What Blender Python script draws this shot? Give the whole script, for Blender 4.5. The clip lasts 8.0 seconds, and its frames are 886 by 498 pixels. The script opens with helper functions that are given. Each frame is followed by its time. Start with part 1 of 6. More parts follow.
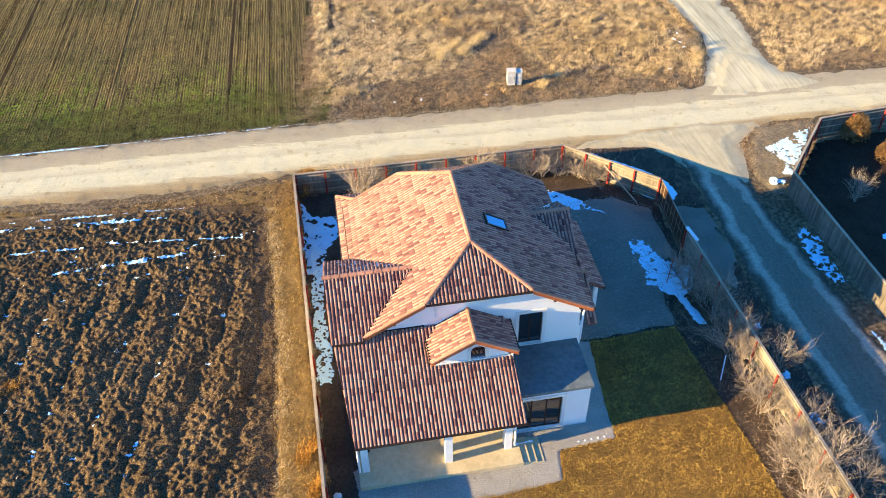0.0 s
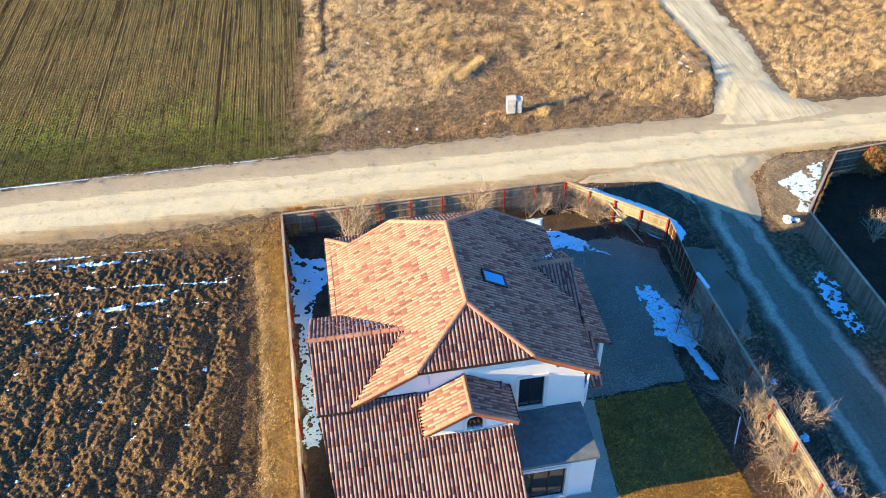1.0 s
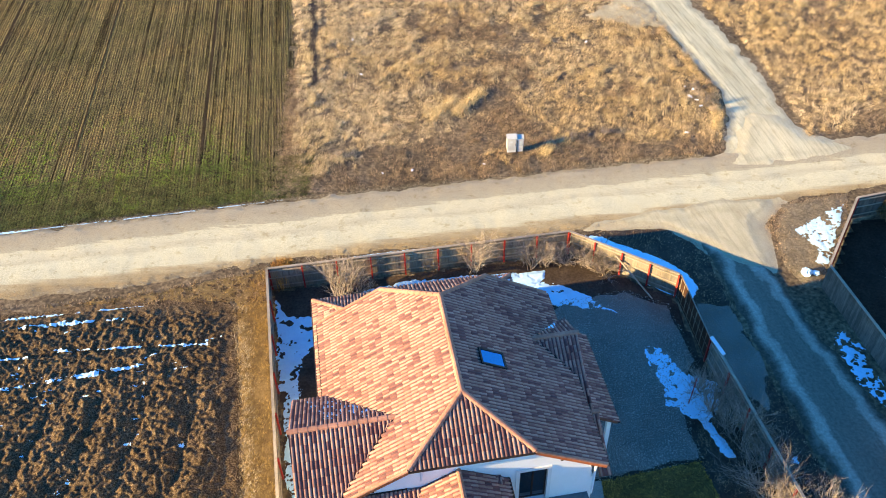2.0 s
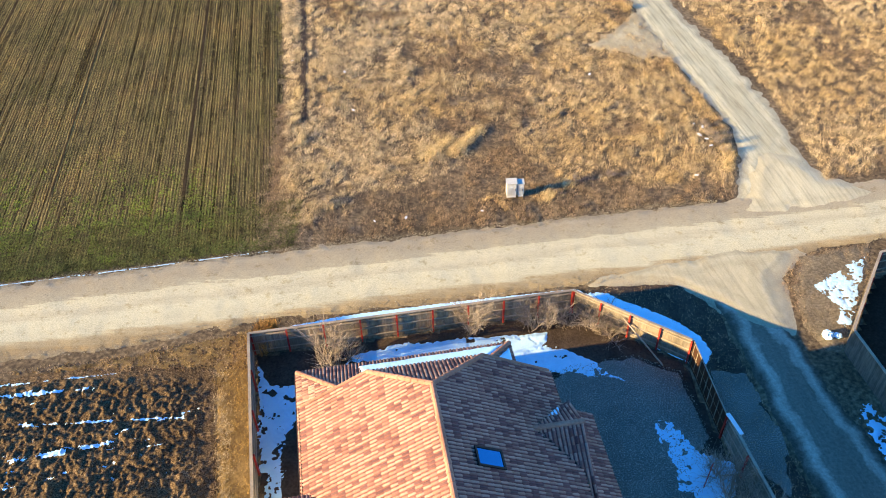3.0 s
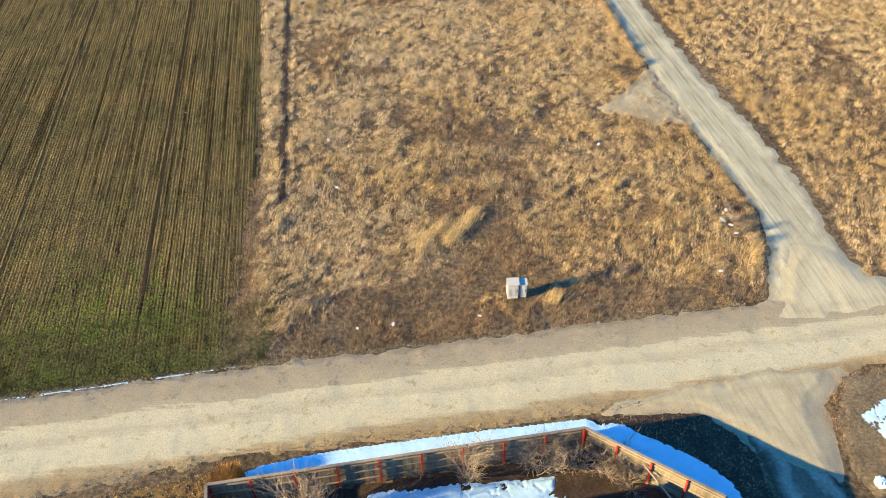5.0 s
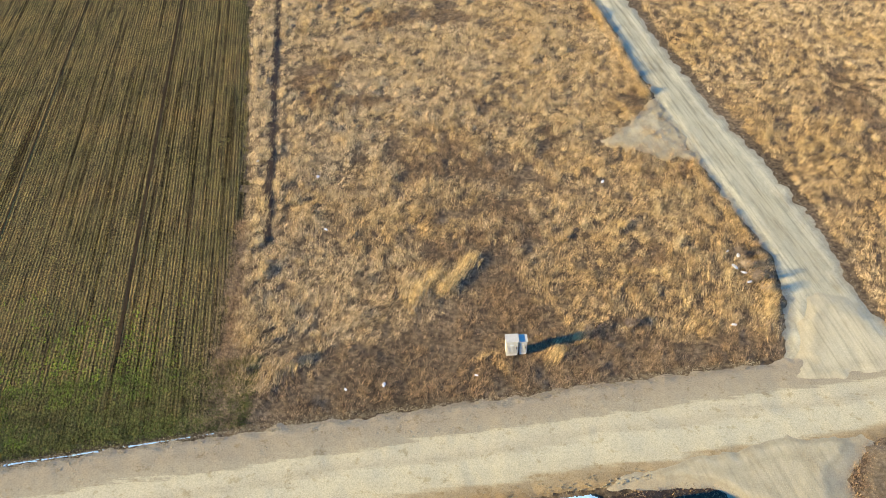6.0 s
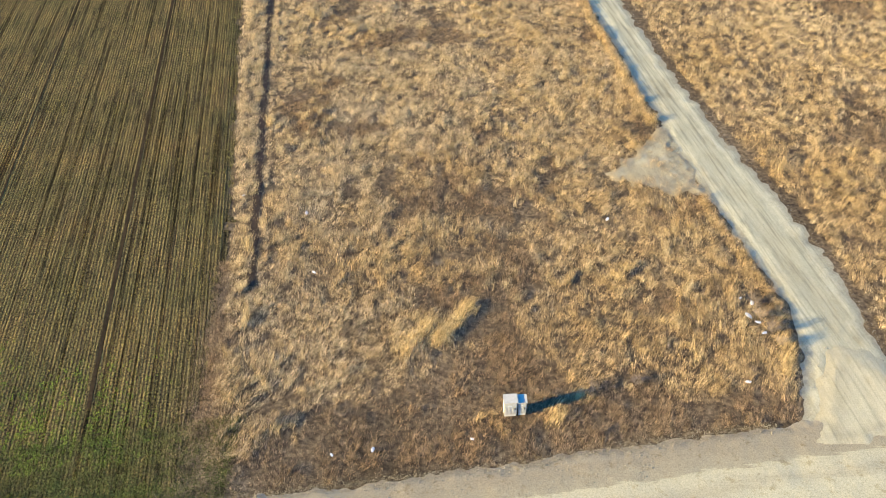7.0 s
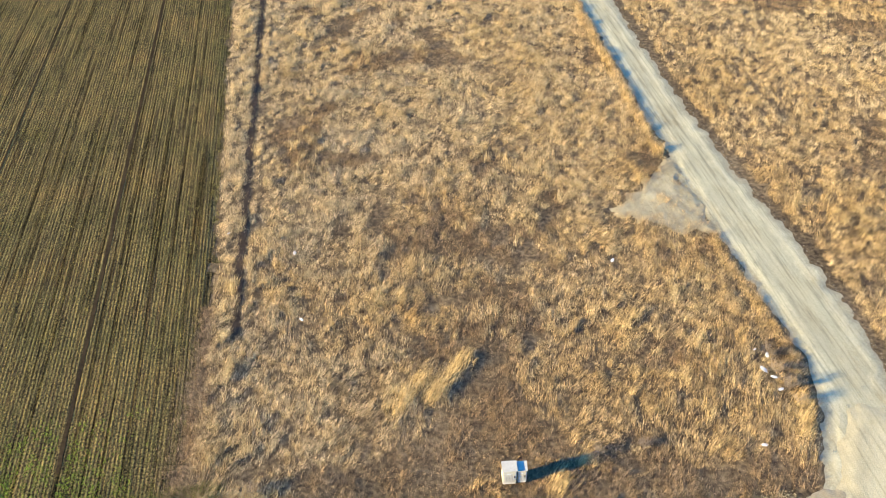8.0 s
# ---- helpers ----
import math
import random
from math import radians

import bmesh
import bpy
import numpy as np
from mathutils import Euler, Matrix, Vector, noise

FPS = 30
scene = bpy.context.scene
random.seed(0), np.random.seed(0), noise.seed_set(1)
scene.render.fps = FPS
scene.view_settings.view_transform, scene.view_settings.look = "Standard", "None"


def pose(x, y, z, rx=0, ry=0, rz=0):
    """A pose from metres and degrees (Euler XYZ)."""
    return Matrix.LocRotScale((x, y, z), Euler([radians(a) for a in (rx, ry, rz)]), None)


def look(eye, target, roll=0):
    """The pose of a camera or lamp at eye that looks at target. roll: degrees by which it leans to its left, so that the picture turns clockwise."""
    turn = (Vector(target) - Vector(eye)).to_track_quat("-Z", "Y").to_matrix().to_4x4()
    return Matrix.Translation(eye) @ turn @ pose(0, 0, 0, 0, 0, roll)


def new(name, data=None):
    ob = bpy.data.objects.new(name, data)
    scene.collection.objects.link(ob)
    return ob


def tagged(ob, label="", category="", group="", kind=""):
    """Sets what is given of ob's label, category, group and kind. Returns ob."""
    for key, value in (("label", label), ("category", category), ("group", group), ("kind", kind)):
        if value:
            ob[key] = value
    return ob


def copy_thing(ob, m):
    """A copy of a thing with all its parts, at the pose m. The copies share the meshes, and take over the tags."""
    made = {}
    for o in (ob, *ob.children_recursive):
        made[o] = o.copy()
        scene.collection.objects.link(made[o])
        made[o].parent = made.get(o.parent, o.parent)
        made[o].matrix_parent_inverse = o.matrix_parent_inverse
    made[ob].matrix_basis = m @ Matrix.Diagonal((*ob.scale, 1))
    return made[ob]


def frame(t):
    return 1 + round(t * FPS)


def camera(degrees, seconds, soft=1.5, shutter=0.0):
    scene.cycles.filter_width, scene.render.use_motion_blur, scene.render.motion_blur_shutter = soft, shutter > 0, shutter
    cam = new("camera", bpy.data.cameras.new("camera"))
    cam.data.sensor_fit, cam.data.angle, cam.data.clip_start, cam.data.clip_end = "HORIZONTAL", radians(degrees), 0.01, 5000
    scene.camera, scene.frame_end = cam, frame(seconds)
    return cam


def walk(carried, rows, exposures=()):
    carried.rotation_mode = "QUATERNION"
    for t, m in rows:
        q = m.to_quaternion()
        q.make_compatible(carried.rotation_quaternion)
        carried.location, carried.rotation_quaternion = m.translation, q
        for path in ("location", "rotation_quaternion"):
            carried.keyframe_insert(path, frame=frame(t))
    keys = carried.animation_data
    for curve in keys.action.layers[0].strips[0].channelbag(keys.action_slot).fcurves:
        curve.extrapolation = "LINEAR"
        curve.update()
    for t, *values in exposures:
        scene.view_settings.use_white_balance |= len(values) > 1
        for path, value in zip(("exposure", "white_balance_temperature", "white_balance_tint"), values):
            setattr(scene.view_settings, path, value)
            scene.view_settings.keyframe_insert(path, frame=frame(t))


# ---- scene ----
cam = camera(56.0, 8.0, soft=0.95)
PATH = [
    (0, (0.554, 0.248, 34.073), (0.519, 1.721, 32.721), -1.3),
    (0.5, (0.674, 1.999, 34.105), (0.638, 3.471, 32.752), -1.3),
    (1, (0.813, 4.06, 34.156), (0.776, 5.533, 32.803), -1.4),
    (1.5, (0.975, 6.283, 34.277), (0.935, 7.755, 32.924), -1.5),
    (3, (1.403, 13.154, 34.568), (1.36, 14.629, 33.219), -1.7),
    (3.5, (1.494, 15.382, 34.632), (1.451, 16.86, 33.285), -1.7),
    (4, (1.592, 17.567, 34.701), (1.549, 19.047, 33.356), -1.7),
    (4.5, (1.651, 19.766, 34.766), (1.61, 21.247, 33.421), -1.6),
    (6, (1.99, 26.146, 34.867), (1.949, 27.627, 33.524), -1.6),
    (6.5, (2.208, 28.281, 34.971), (2.164, 29.758, 33.624), -1.6),
    (7, (2.402, 30.338, 34.928), (2.355, 31.814, 33.579), -1.7),
    (7.5, (2.582, 32.341, 34.893), (2.533, 33.816, 33.544), -1.8),
    (8, (2.697, 34.304, 34.928), (2.647, 35.778, 33.577), -1.8),
]
walk(cam, [(t, look(eye, target, roll)) for t, eye, target, roll in PATH], exposures=[(0.0, 2.01, 6150, 9), (1.5, 2.0, 6150, 9), (3.0, 1.87, 6200, 9), (4.5, 1.73, 6270, 5.5), (6.0, 1.6, 6150, 3.0), (8.0, 1.85, 6100, 1.5)])

# ---- light: a low winter sun from the west-south-west under a clear sky ----
SUN_AZ, SUN_EL = radians(16.8), radians(14.5)
sun_way = Vector((math.cos(SUN_AZ) * math.cos(SUN_EL), math.sin(SUN_AZ) * math.cos(SUN_EL), -math.sin(SUN_EL)))
world = bpy.data.worlds.new("sky")
scene.world = world
world.use_nodes = True
wn = world.node_tree.nodes
sky = wn.new("ShaderNodeTexSky")
sky.sky_type = "NISHITA"
sky.sun_disc = False
sky.sun_elevation = SUN_EL
sky.sun_rotation = radians(252.6)
sky.altitude = 600
sky.air_density, sky.dust_density, sky.ozone_density = 1.0, 0.0, 3.5
wn["Background"].inputs["Strength"].default_value = 0.122
deep = wn.new("ShaderNodeHueSaturation")
deep.inputs["Saturation"].default_value = 1.24
deep.inputs["Hue"].default_value = 0.507
world.node_tree.links.new(sky.outputs[0], deep.inputs["Color"])
world.node_tree.links.new(deep.outputs[0], wn["Background"].inputs[0])
sun = new("sun", bpy.data.lights.new("sun", "SUN"))
sun.data.energy, sun.data.angle, sun.data.color = 5.0, radians(0.55), (1.0, 0.715, 0.33)
sun.matrix_world = look(Vector((0, 0, 60)) - sun_way * 60, (0, 0, 60))

# ---- materials ----


def node_mat(name):
    m = bpy.data.materials.new(name)
    m.use_nodes = True
    return m, m.node_tree.nodes, m.node_tree.links


def ramp_of(nodes, stops, interpolation="LINEAR"):
    r = nodes.new("ShaderNodeValToRGB")
    r.color_ramp.interpolation = interpolation
    e = r.color_ramp.elements
    while len(e) < len(stops):
        e.new(0.5)
    for k, (p, c) in enumerate(stops):
        e[k].position, e[k].color = p, (*c, 1)
    return r


def noise_node(nodes, links, vec, scale, detail=4.0, rough=0.6):
    n = nodes.new("ShaderNodeTexNoise")
    n.inputs["Scale"].default_value, n.inputs["Detail"].default_value, n.inputs["Roughness"].default_value = scale, detail, rough
    links.new(vec, n.inputs["Vector"])
    return n.outputs["Fac"]


def mix_col(nodes, links, fac, a, b, mode="MIX"):
    n = nodes.new("ShaderNodeMix")
    n.data_type, n.blend_type = "RGBA", mode
    for sock, val in ((n.inputs[0], fac), (n.inputs[6], a), (n.inputs[7], b)):
        if isinstance(val, (int, float)):
            sock.default_value = val
        elif isinstance(val, tuple):
            sock.default_value = (*val, 1)
        else:
            links.new(val, sock)
    return n.outputs[2]


def surface(name, stops, fine=8.0, coarse=0.6, rough=0.9, bump=0.3, bump_scale=None, bump_dist=0.02, vary=0.35, island=None, piece=None, metal=0.0, spec=0.1, stretch=None):
    """A procedural surface: a ramp over fine noise, shifted by coarse noise; island or piece add a random tint for each island or object."""
    m, nodes, links = node_mat(name)
    bsdf = nodes["Principled BSDF"]
    geo = nodes.new("ShaderNodeNewGeometry")
    pos = geo.outputs["Position"]
    if stretch:
        mp = nodes.new("ShaderNodeMapping")
        mp.inputs["Scale"].default_value = stretch
        links.new(pos, mp.inputs["Vector"])
        pos = mp.outputs["Vector"]
    f = noise_node(nodes, links, pos, fine, 5)
    r = ramp_of(nodes, stops)
    links.new(f, r.inputs[0])
    col = r.outputs[0]
    if island or piece:
        if island:
            rnd = geo.outputs["Random Per Island"]
        else:
            rnd = nodes.new("ShaderNodeObjectInfo").outputs["Random"]
        r2 = ramp_of(nodes, island or piece, "CONSTANT" if len(island or piece) > 3 else "LINEAR")
        links.new(rnd, r2.inputs[0])
        col = mix_col(nodes, links, 1.0, col, r2.outputs[0], "MULTIPLY")
    c = noise_node(nodes, links, geo.outputs["Position"], coarse, 3)
    r3 = ramp_of(nodes, [(0.3, (1 - vary,) * 3), (0.7, (1 + vary * 0.4,) * 3)])
    links.new(c, r3.inputs[0])
    col = mix_col(nodes, links, 1.0, col, r3.outputs[0], "MULTIPLY")
    links.new(col, bsdf.inputs["Base Color"])
    bsdf.inputs["Roughness"].default_value = rough
    bsdf.inputs["Metallic"].default_value = metal
    bsdf.inputs["Specular IOR Level"].default_value = spec
    if bump:
        b = nodes.new("ShaderNodeBump")
        b.inputs["Strength"].default_value, b.inputs["Distance"].default_value = bump, bump_dist
        links.new(noise_node(nodes, links, pos, bump_scale or fine * 2, 4), b.inputs["Height"])
        links.new(b.outputs[0], bsdf.inputs["Normal"])
    return m


TILE_TINTS = [(0.0, (1.4, 1.5, 1.5)), (0.26, (1.12, 1.08, 1.05)), (0.45, (0.55, 0.46, 0.54)), (0.57, (1.3, 1.36, 1.36)), (0.74, (0.88, 0.78, 0.79)), (0.87, (0.42, 0.34, 0.44)), (0.92, (1.22, 1.22, 1.2))]
TILE_BASE = [(0.3, (0.226, 0.13, 0.1)), (0.7, (0.284, 0.164, 0.126))]
M = {}
M["tile"] = surface("terracotta_tiles", TILE_BASE, fine=14, rough=0.75, bump=0.15, island=TILE_TINTS, vary=0.15, spec=0.2)
M["tile_piece"] = surface("terracotta_tile", TILE_BASE, fine=14, rough=0.75, bump=0.15, piece=TILE_TINTS, vary=0.15, spec=0.2)
# Darker, redder colour for the two outer faces of each roll tile
M["pan"] = surface("tile_pan_dark", [(0.3, (0.17, 0.074, 0.07)), (0.7, (0.24, 0.11, 0.1))], fine=12, rough=0.8, bump=0.15, vary=0.2)
M["under"] = surface("roof_underlay", [(0.3, (0.16, 0.07, 0.045)), (0.7, (0.24, 0.11, 0.07))], fine=10)
M["cap"] = surface("ridge_clay", [(0.3, (0.36, 0.17, 0.11)), (0.7, (0.5, 0.26, 0.165))], fine=9, rough=0.7, island=[(0.0, (0.85, 0.8, 0.8)), (1.0, (1.1, 1.1, 1.1))])
M["plaster"] = surface("white_plaster", [(0.3, (0.72, 0.71, 0.68)), (0.7, (0.8, 0.79, 0.76))], fine=30, coarse=0.5, bump=0.1, vary=0.08)
M["trim"] = surface("pale_stone_trim", [(0.3, (0.6, 0.58, 0.54)), (0.7, (0.72, 0.7, 0.66))], fine=20, bump=0.1, vary=0.08)
M["wood_dark"] = surface("dark_stained_wood", [(0.3, (0.035, 0.018, 0.011)), (0.7, (0.07, 0.035, 0.02))], fine=12, rough=0.5, bump=0.1)
M["verge"] = surface("orange_stained_board", [(0.3, (0.42, 0.11, 0.04)), (0.7, (0.55, 0.17, 0.06))], fine=14, rough=0.6, bump=0.1)
M["gutter"] = surface("dark_brown_metal", [(0.3, (0.03, 0.02, 0.018)), (0.7, (0.05, 0.035, 0.03))], fine=10, rough=0.4, bump=0.0, metal=0.3)
M["pipe"] = surface("white_pipe", [(0.3, (0.6, 0.62, 0.65)), (0.7, (0.7, 0.72, 0.74))], fine=8, rough=0.4, bump=0.0, vary=0.05)
M["slab"] = surface("grey_terrace_slab", [(0.3, (0.095, 0.118, 0.122)), (0.7, (0.16, 0.182, 0.178))], fine=4, coarse=0.9, rough=0.6, bump=0.15, vary=0.2)
M["porch"] = surface("beige_porch_paving", [(0.3, (0.5, 0.4, 0.23)), (0.7, (0.62, 0.51, 0.31))], fine=5, coarse=0.8, rough=0.6, bump=0.1, vary=0.15)
M["fence"] = surface("weathered_grey_boards", [(0.25, (0.165, 0.138, 0.1)), (0.75, (0.34, 0.29, 0.215))], fine=18, rough=0.9, bump=0.3, piece=[(0.0, (0.8, 0.8, 0.8)), (0.5, (1.0, 0.97, 0.92)), (1.0, (1.12, 1.06, 1.0))], stretch=(1, 1, 0.12))
M["rail"] = surface("fence_rail_wood", [(0.25, (0.3, 0.24, 0.17)), (0.75, (0.45, 0.37, 0.27))], fine=10, rough=0.85, bump=0.2)
M["red"] = surface("red_painted_steel", [(0.3, (0.34, 0.03, 0.02)), (0.7, (0.48, 0.06, 0.04))], fine=9, rough=0.5, bump=0.05)
# The blue of shaded snow is put into the base colour everywhere
M["snow"] = surface("shade_blue_snow", [(0.3, (0.53, 0.79, 0.95)), (0.7, (0.61, 0.85, 0.97))], fine=9, coarse=1.2, rough=0.6, bump=0.35, bump_dist=0.03, vary=0.08)
M["twig"] = surface("bare_twigs", [(0.3, (0.25, 0.2, 0.16)), (0.7, (0.44, 0.37, 0.3))], fine=5, rough=0.9, bump=0.0, island=[(0.0, (0.5, 0.48, 0.46)), (1.0, (1.4, 1.35, 1.25))])
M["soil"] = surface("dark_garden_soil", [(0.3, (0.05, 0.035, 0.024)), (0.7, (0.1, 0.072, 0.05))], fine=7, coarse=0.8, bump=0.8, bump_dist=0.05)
# Garden soil darkened to carry the shade over the neighbouring yard
M["shaded_soil"] = surface("shade_darkened_soil", [(0.3, (0.028, 0.017, 0.01)), (0.7, (0.058, 0.036, 0.022))], fine=7, coarse=0.8, bump=0.8, bump_dist=0.05)
M["plow"] = surface("ploughed_soil", [(0.34, (0.036, 0.02, 0.008)), (0.5, (0.118, 0.076, 0.036)), (0.66, (0.265, 0.182, 0.1))], fine=13, coarse=0.35, bump=1.0, bump_scale=17, bump_dist=0.06)
M["gravel"] = surface("grey_yard_gravel", [(0.32, (0.22, 0.2, 0.165)), (0.5, (0.34, 0.315, 0.265)), (0.7, (0.48, 0.45, 0.39))], fine=16, coarse=0.4, bump=0.8, bump_scale=26, bump_dist=0.02, vary=0.2)
# Split from the sunlit apron gravel: darker and warmer to offset blue shade
M["yard"] = surface("shaded_yard_gravel", [(0.32, (0.105, 0.088, 0.064)), (0.5, (0.2, 0.172, 0.132)), (0.68, (0.46, 0.405, 0.32))], fine=18, coarse=0.4, bump=0.8, bump_scale=26, bump_dist=0.02, vary=0.25)
M["lawn"] = surface("winter_lawn", [(0.3, (0.07, 0.038, 0.016)), (0.5, (0.15, 0.086, 0.026)), (0.72, (0.22, 0.13, 0.04))], fine=11, coarse=0.35, bump=0.9, bump_scale=40, bump_dist=0.03, vary=0.3)
M["strip"] = surface("dry_verge_grass", [(0.25, (0.17, 0.105, 0.035)), (0.75, (0.32, 0.21, 0.08))], fine=7, coarse=0.5, bump=0.9, bump_scale=30, bump_dist=0.04, vary=0.35)
M["rough"] = surface("dry_grass_floor", [(0.3, (0.06, 0.043, 0.027)), (0.5, (0.16, 0.116, 0.066)), (0.7, (0.31, 0.23, 0.13))], fine=4, coarse=0.16, bump=0.9, bump_scale=14, bump_dist=0.06, vary=0.45)


def crop_mat():
    """Soil with drilled rows: plants tint the rows, with gaps and thin stretches."""
    m, nodes, links = node_mat("drilled_crop")
    bsdf = nodes["Principled BSDF"]
    pos = nodes.new("ShaderNodeNewGeometry").outputs["Position"]
    soil = ramp_of(nodes, [(0.32, (0.018, 0.013, 0.009)), (0.68, (0.08, 0.06, 0.04))])
    links.new(noise_node(nodes, links, pos, 7, 5), soil.inputs[0])
    plant = ramp_of(nodes, [(0.3, (0.125, 0.108, 0.042)), (0.7, (0.285, 0.24, 0.105))])
    links.new(noise_node(nodes, links, pos, 11, 4), plant.inputs[0])
    mp = nodes.new("ShaderNodeMapping")
    mp.inputs["Rotation"].default_value = (0, 0, -0.1567)
    links.new(pos, mp.inputs["Vector"])
    wave = nodes.new("ShaderNodeTexWave")
    wave.inputs["Scale"].default_value = 1.5708
    wave.inputs["Distortion"].default_value = 2.5
    wave.inputs["Detail"].default_value = 3
    wave.inputs["Detail Scale"].default_value = 3.5
    links.new(mp.outputs[0], wave.inputs["Vector"])
    mp2 = nodes.new("ShaderNodeMapping")
    mp2.inputs["Scale"].default_value = (2.4, 0.075, 1)
    links.new(mp.outputs[0], mp2.inputs["Vector"])
    band = ramp_of(nodes, [(0.32, (0.15, 0.15, 0.15)), (0.5, (1, 1, 1))])
    links.new(noise_node(nodes, links, mp2.outputs[0], 1.6, 4, 0.7), band.inputs[0])
    k = nodes.new("ShaderNodeMath")
    k.operation = "MULTIPLY"
    k.use_clamp = True
    mp3 = nodes.new("ShaderNodeMapping")
    mp3.inputs["Scale"].default_value = (1.0, 0.13, 1)
    links.new(mp.outputs[0], mp3.inputs["Vector"])
    streak = ramp_of(nodes, [(0.4, (0, 0, 0)), (0.56, (1, 1, 1))])
    links.new(noise_node(nodes, links, mp3.outputs[0], 4.5, 3, 0.6), streak.inputs[0])
    rowmix = mix_col(nodes, links, 0.22, wave.outputs["Fac"], streak.outputs[0])
    links.new(rowmix, k.inputs[0])
    links.new(band.outputs[0], k.inputs[1])
    k2 = nodes.new("ShaderNodeMath")
    k2.operation = "MULTIPLY"
    links.new(k.outputs[0], k2.inputs[0])
    k2.inputs[1].default_value = 1.0
    col = mix_col(nodes, links, k2.outputs[0], soil.outputs[0], plant.outputs[0])
    bd = ramp_of(nodes, [(0.36, (0.3, 0.3, 0.3)), (0.46, (0.9, 0.9, 0.9)), (0.62, (1.35, 1.25, 1.1))])
    links.new(noise_node(nodes, links, mp2.outputs[0], 2.6, 5, 0.75), bd.inputs[0])
    col = mix_col(nodes, links, 1.0, col, bd.outputs[0], "MULTIPLY")
    mp4 = nodes.new("ShaderNodeMapping")
    mp4.inputs["Scale"].default_value = (1.7, 0.014, 1)
    links.new(mp.outputs[0], mp4.inputs["Vector"])
    bare = ramp_of(nodes, [(0.38, (0.4, 0.38, 0.36)), (0.44, (1.0, 1.0, 1.0)), (0.64, (1.0, 1.0, 1.0)), (0.7, (1.25, 1.2, 1.15))])
    links.new(noise_node(nodes, links, mp4.outputs[0], 2.3, 2, 0.5), bare.inputs[0])
    col = mix_col(nodes, links, 1.0, col, bare.outputs[0], "MULTIPLY")
    c = ramp_of(nodes, [(0.35, (0.7, 0.74, 0.66)), (0.5, (0.95, 0.95, 0.88)), (0.66, (1.14, 1.05, 0.92))])
    links.new(noise_node(nodes, links, pos, 0.22, 5), c.inputs[0])
    fleck = ramp_of(nodes, [(0.38, (0.25, 0.25, 0.25)), (0.5, (0.95, 0.95, 0.95)), (0.62, (2.1, 1.9, 1.65))])
    links.new(noise_node(nodes, links, pos, 10, 3, 0.7), fleck.inputs[0])
    col = mix_col(nodes, links, 1.0, col, fleck.outputs[0], "MULTIPLY")
    links.new(mix_col(nodes, links, 1.0, col, c.outputs[0], "MULTIPLY"), bsdf.inputs["Base Color"])
    bsdf.inputs["Roughness"].default_value = 0.95
    bsdf.inputs["Specular IOR Level"].default_value = 0.05
    bu = nodes.new("ShaderNodeBump")
    bu.inputs["Strength"].default_value, bu.inputs["Distance"].default_value = 0.5, 0.02
    links.new(wave.outputs["Fac"], bu.inputs["Height"])
    links.new(bu.outputs[0], bsdf.inputs["Normal"])
    return m


M["crop"] = crop_mat()
M["white"] = surface("white_enamel", [(0.3, (0.68, 0.7, 0.72)), (0.7, (0.78, 0.79, 0.8))], fine=8, rough=0.4, bump=0.0, vary=0.06)


def glass_mat():
    m, nodes, links = node_mat("dark_window_glass")
    b = nodes["Principled BSDF"]
    b.inputs["Base Color"].default_value = (0.012, 0.014, 0.018, 1)
    b.inputs["Roughness"].default_value = 0.04
    b.inputs["Specular IOR Level"].default_value = 0.6
    b.inputs["IOR"].default_value = 1.9
    return m


